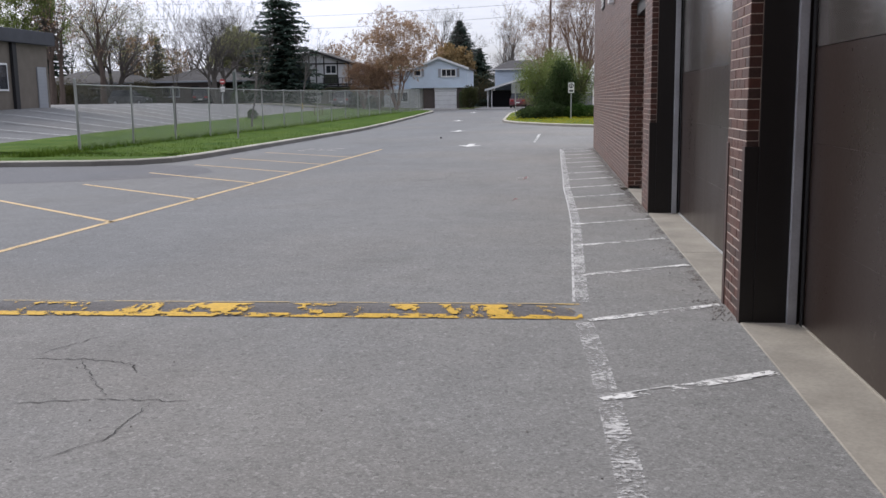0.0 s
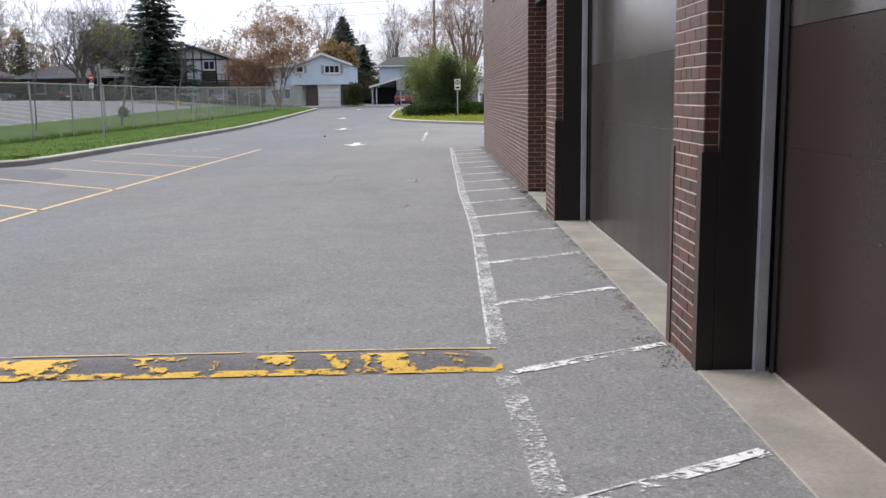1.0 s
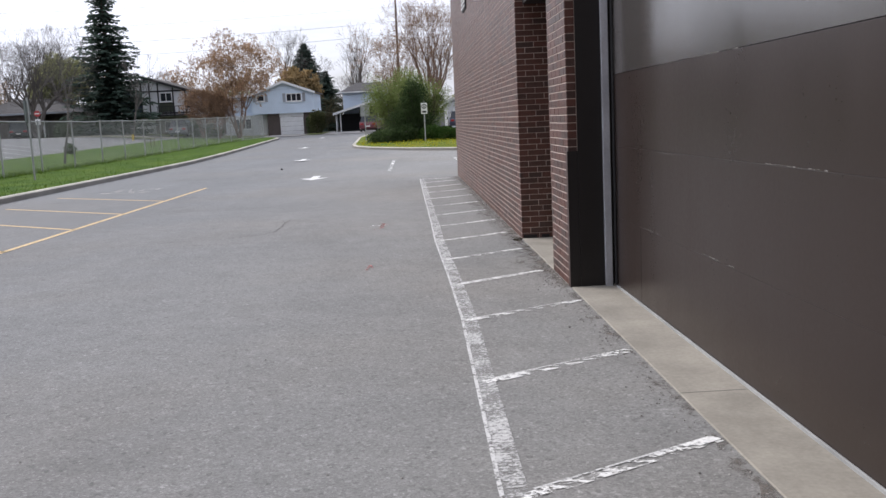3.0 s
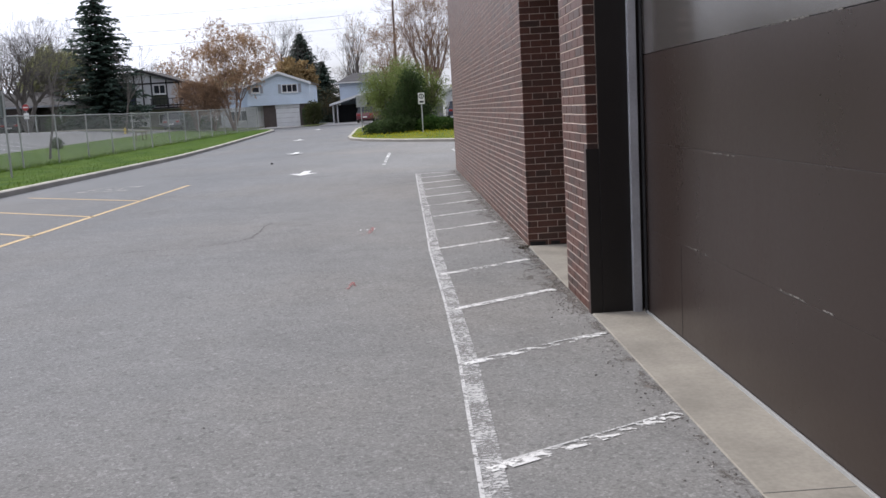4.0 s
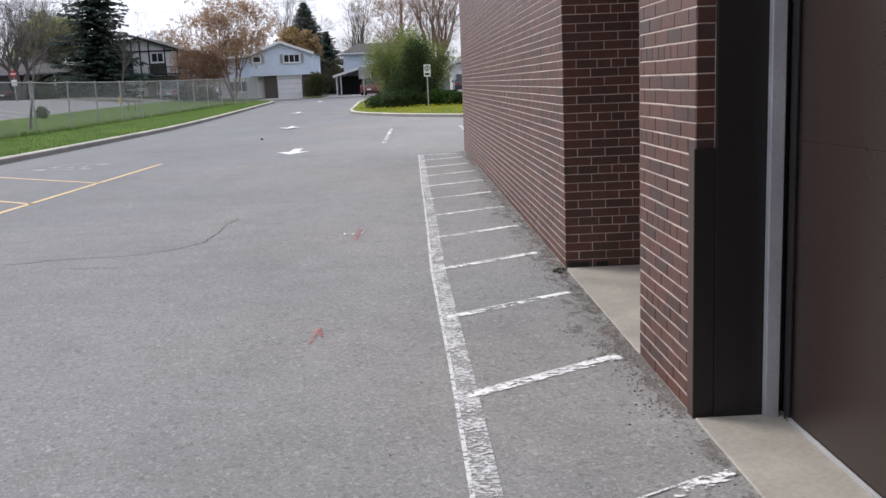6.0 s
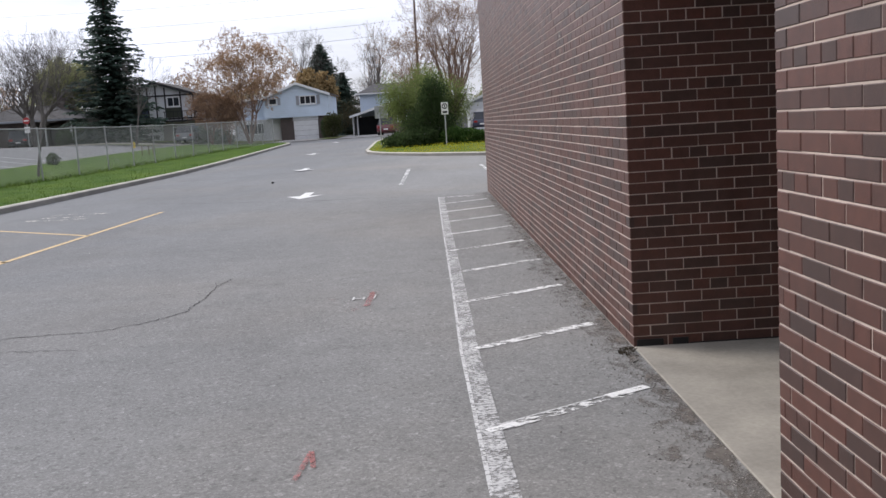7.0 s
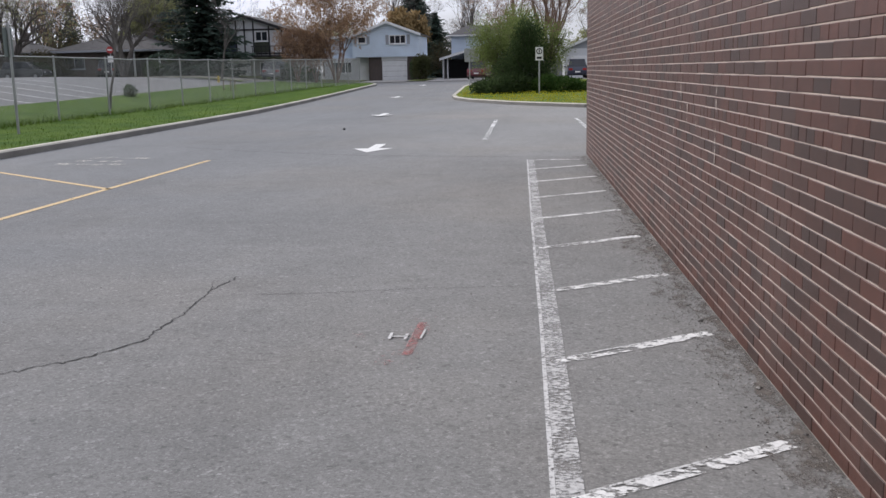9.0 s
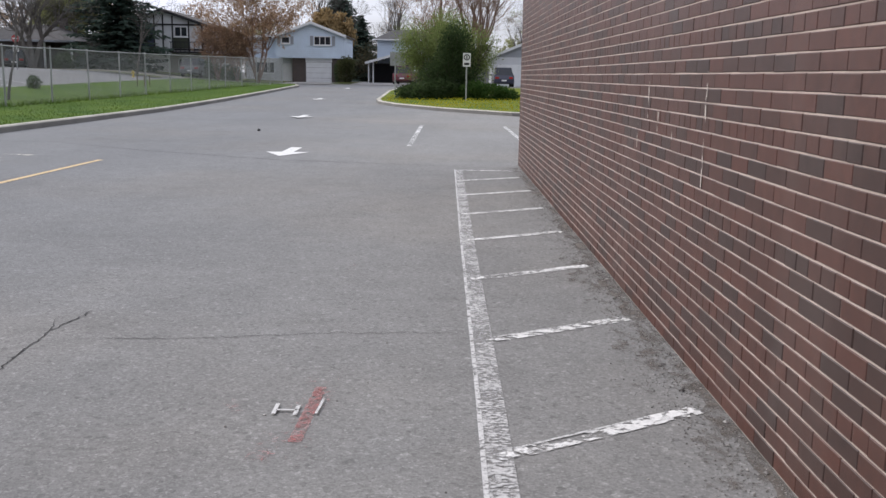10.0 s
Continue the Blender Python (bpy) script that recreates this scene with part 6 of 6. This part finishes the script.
# soil washed against the wall foot
M_SOIL = worn_paint("soil", (0.16, 0.14, 0.12), 0.62, 7, (1, 0.5, 1), 0.22)
M_SOIL_THIN = worn_paint("thin_soil", (0.18, 0.16, 0.14), 0.7, 9, (1, 0.6, 1), 0.2)
rng_s = random.Random(97)
for x0, y0, y1, m in ((-0.12, 4.9, 10.5, M_SOIL_THIN), (-0.13, 10.5, 27.5, M_SOIL), (-0.36, 11.4, 20.0, M_SOIL_THIN)):
    bm = bmesh.new()
    n = int((y1 - y0) / 0.09)
    out = [bm.verts.new((x0 * rng_s.uniform(0.35, 1.05), y0 + (y1 - y0) * i / n, 0.0028 if m is M_SOIL else 0.0022)) for i in range(n + 1)]
    inn = [bm.verts.new((-0.002, y0 + (y1 - y0) * i / n, 0.0028 if m is M_SOIL else 0.0022)) for i in range(n + 1)]
    for i in range(n):
        bm.faces.new((out[i], inn[i], inn[i + 1], out[i + 1]))
    tagged(part("soil_strip", bm, m), "thin brown soil washed against the wall foot", "soil", kind="structure")
leafy_mass("weed", "dry brown weed and leaf litter at the corner of the wall", -0.06, 13.9, [(0, 0, 0.0, 0.05, 0.06, 0.025), (-0.04, -0.08, 0.0, 0.04, 0.05, 0.018)], 98, foliage("dry_weed", (0.05, 0.042, 0.03), (0.10, 0.085, 0.06)), 160, 0.02, wood=False).location.z = 0.0

# grit and crumbs along the wall foot
rng_g = random.Random(95)
s = Soup()
octa = [Vector(v) for v in ((1, 0, 0), (-1, 0, 0), (0, 1, 0), (0, -1, 0), (0, 0, 1), (0, 0, -1))]
faces8 = [(0, 2, 4), (2, 1, 4), (1, 3, 4), (3, 0, 4), (2, 0, 5), (1, 2, 5), (3, 1, 5), (0, 3, 5)]


def stone(x, y, r, z=0.0):
    k = len(s.v)
    for v in octa:
        s.v.append(Vector((x, y, z + r * 0.4)) + Vector((v.x * r * rng_g.uniform(0.6, 1.3), v.y * r * rng_g.uniform(0.6, 1.3), v.z * r * rng_g.uniform(0.4, 0.8))))
    s.f.extend(tuple(k + i for i in f) for f in faces8)


for _ in range(5200):
    y = rng_g.uniform(11.0, 27.6)
    x = -abs(rng_g.gauss(0, 0.13)) - 0.012
    stone(x, y, rng_g.uniform(0.002, 0.0065))
for _ in range(3200):
    y = rng_g.uniform(11.6, 24)
    stone(-abs(rng_g.gauss(0, 0.15)) - 0.02, y, rng_g.uniform(0.002, 0.006))
for _ in range(700):
    y = rng_g.choice((rng_g.uniform(4.2, 4.9), rng_g.uniform(10.5, 11.6), rng_g.uniform(4.8, 10.5)))
    stone(-abs(rng_g.gauss(0, 0.1)) - 0.012, y, rng_g.uniform(0.003, 0.009))
for _ in range(40):
    stone(-abs(rng_g.gauss(0, 0.06)) - 0.03, rng_g.uniform(12.5, 20), rng_g.uniform(0.008, 0.017))
for _ in range(260):
    stone(rng_g.uniform(-6, -0.2), rng_g.uniform(1, 24), rng_g.uniform(0.003, 0.008))
gr = thing("gravel", "loose grit and crumbs along the foot of the wall", "gravel", 0, 0, 0, kind="stuff")
gm, gnt, gb = nodes_of("grit")
geo_g = gnt.nodes.new("ShaderNodeNewGeometry")
gnt.links.new(ramp(gnt, geo_g.outputs["Random Per Island"], [(0.0, (0.1, 0.092, 0.085)), (0.22, (0.17, 0.16, 0.15)), (0.45, (0.24, 0.23, 0.215)), (0.85, (0.32, 0.30, 0.28)), (1.0, (0.5, 0.48, 0.45))]), gb.inputs["Base Color"])
gb.inputs["Roughness"].default_value = 0.95
s.done("stones", gm, gr)
bl = thing("stone", "small dark lump of debris on the asphalt", "debris", -5.83, 36.0, 0)
s = Soup()
stone(0, 0, 0.06)
s.done("lump", M_CRACK, bl)

# lime runs and marks on the flank wall
M_LIME = worn_paint("lime_run", (0.56, 0.49, 0.44), 0.69, 30, (1, 1, 0.4))
for y, z0, z1, w in ((17.0, 0.9, 1.48, 0.03), (16.64, 1.97, 2.2, 0.035), (20.56, 2.05, 2.24, 0.04), (18.27, 1.2, 1.42, 0.03), (18.0, 1.1, 1.25, 0.05), (17.64, 1.08, 1.2, 0.03), (18.55, 1.0, 1.2, 0.03), (15.4, 1.5, 1.62, 0.025)):
    bm = bmesh.new()
    bm.faces.new([bm.verts.new((-0.004, y + a * w / 2 * (1 if c == z1 else 0.5), c)) for a, c in ((-1, z0), (1, z0), (1, z1), (-1, z1))])
    part("lime_run", bm, M_LIME, wall_flank, "pale lime run on the brick")
vent = thing("wall_vent", "dark louvred vent with white slats high in the brick wall", "vent", 0, 22.6, 3.8)
part("vent_frame", box(-0.03, -0.5, 0.0, 0.0, 0.5, 0.46, 0.005), M_DARK, vent)
for i in range(5):
    part("slat", box(-0.05, -0.47, 0.05 + i * 0.088, -0.028, 0.47, 0.078 + i * 0.088), M_TRIM_W, vent)
wb = thing("wall_box", "small pale junction box high on the brick wall", "junction box", 0, 18.6, 3.62)
part("box_body", box(-0.12, -0.17, -0.08, 0.0, 0.17, 0.14, 0.01), M_TRIM_W, wb)
# broken corner at the foot of the recess wall
for x0, x1 in ((0.02, 0.19), (0.25, 0.35)):
    part("hole", box(x0, Y_P3 - 0.012, 0.0, x1, Y_P3 + 0.003, 0.05, 0.004), M_DARK, wall_return, "dark gap where mortar is missing")
part("hole", box(0.36, Y_P3 - 0.004, 0.0, 2.5, Y_P3 + 0.003, 0.014), M_DARK, wall_return, "dark open joint above the slab")
part("bottom_seal", box(X_DOOR - 0.014, Y_P1B + 0.1, 0.004, X_DOOR - 0.002, Y_P2 - 0.1, 0.028, 0.003), M_GALV_DULL, wide_door, "pale weather strip under the door", m=wide_door.matrix_world.inverted())
# upright seam between two sheets of the wide door
for y, z0, z1 in ((9.54, 0.03, 0.62),):
    part("seam", box(X_DOOR - 0.0015, y - 0.002, z0, X_DOOR - 0.0005, y + 0.002, z1), M_DARK, wide_door, "thin dark upright seam", m=wide_door.matrix_world.inverted())
# scuffs on the wide door
M_SCUFF = worn_paint("door_scuff", (0.16, 0.15, 0.14), 0.72, 40)
for y, z, dy in ((8.8, 1.235, 0.5), (7.7, 0.64, 0.6), (9.2, 0.64, 0.4), (2.9, 0.9, 0.03), (6.6, 1.25, 0.8), (8.1, 1.86, 1.5)):
    owner = near_door if y < Y_P1 else wide_door
    part("scuff", box(X_DOOR - 0.0025, y - dy / 2, z, X_DOOR - 0.001, y + dy / 2, z + 0.008), M_SCUFF, owner, "pale scuff", m=owner.matrix_world.inverted())


# ---- bricks ----
lay_bricks()
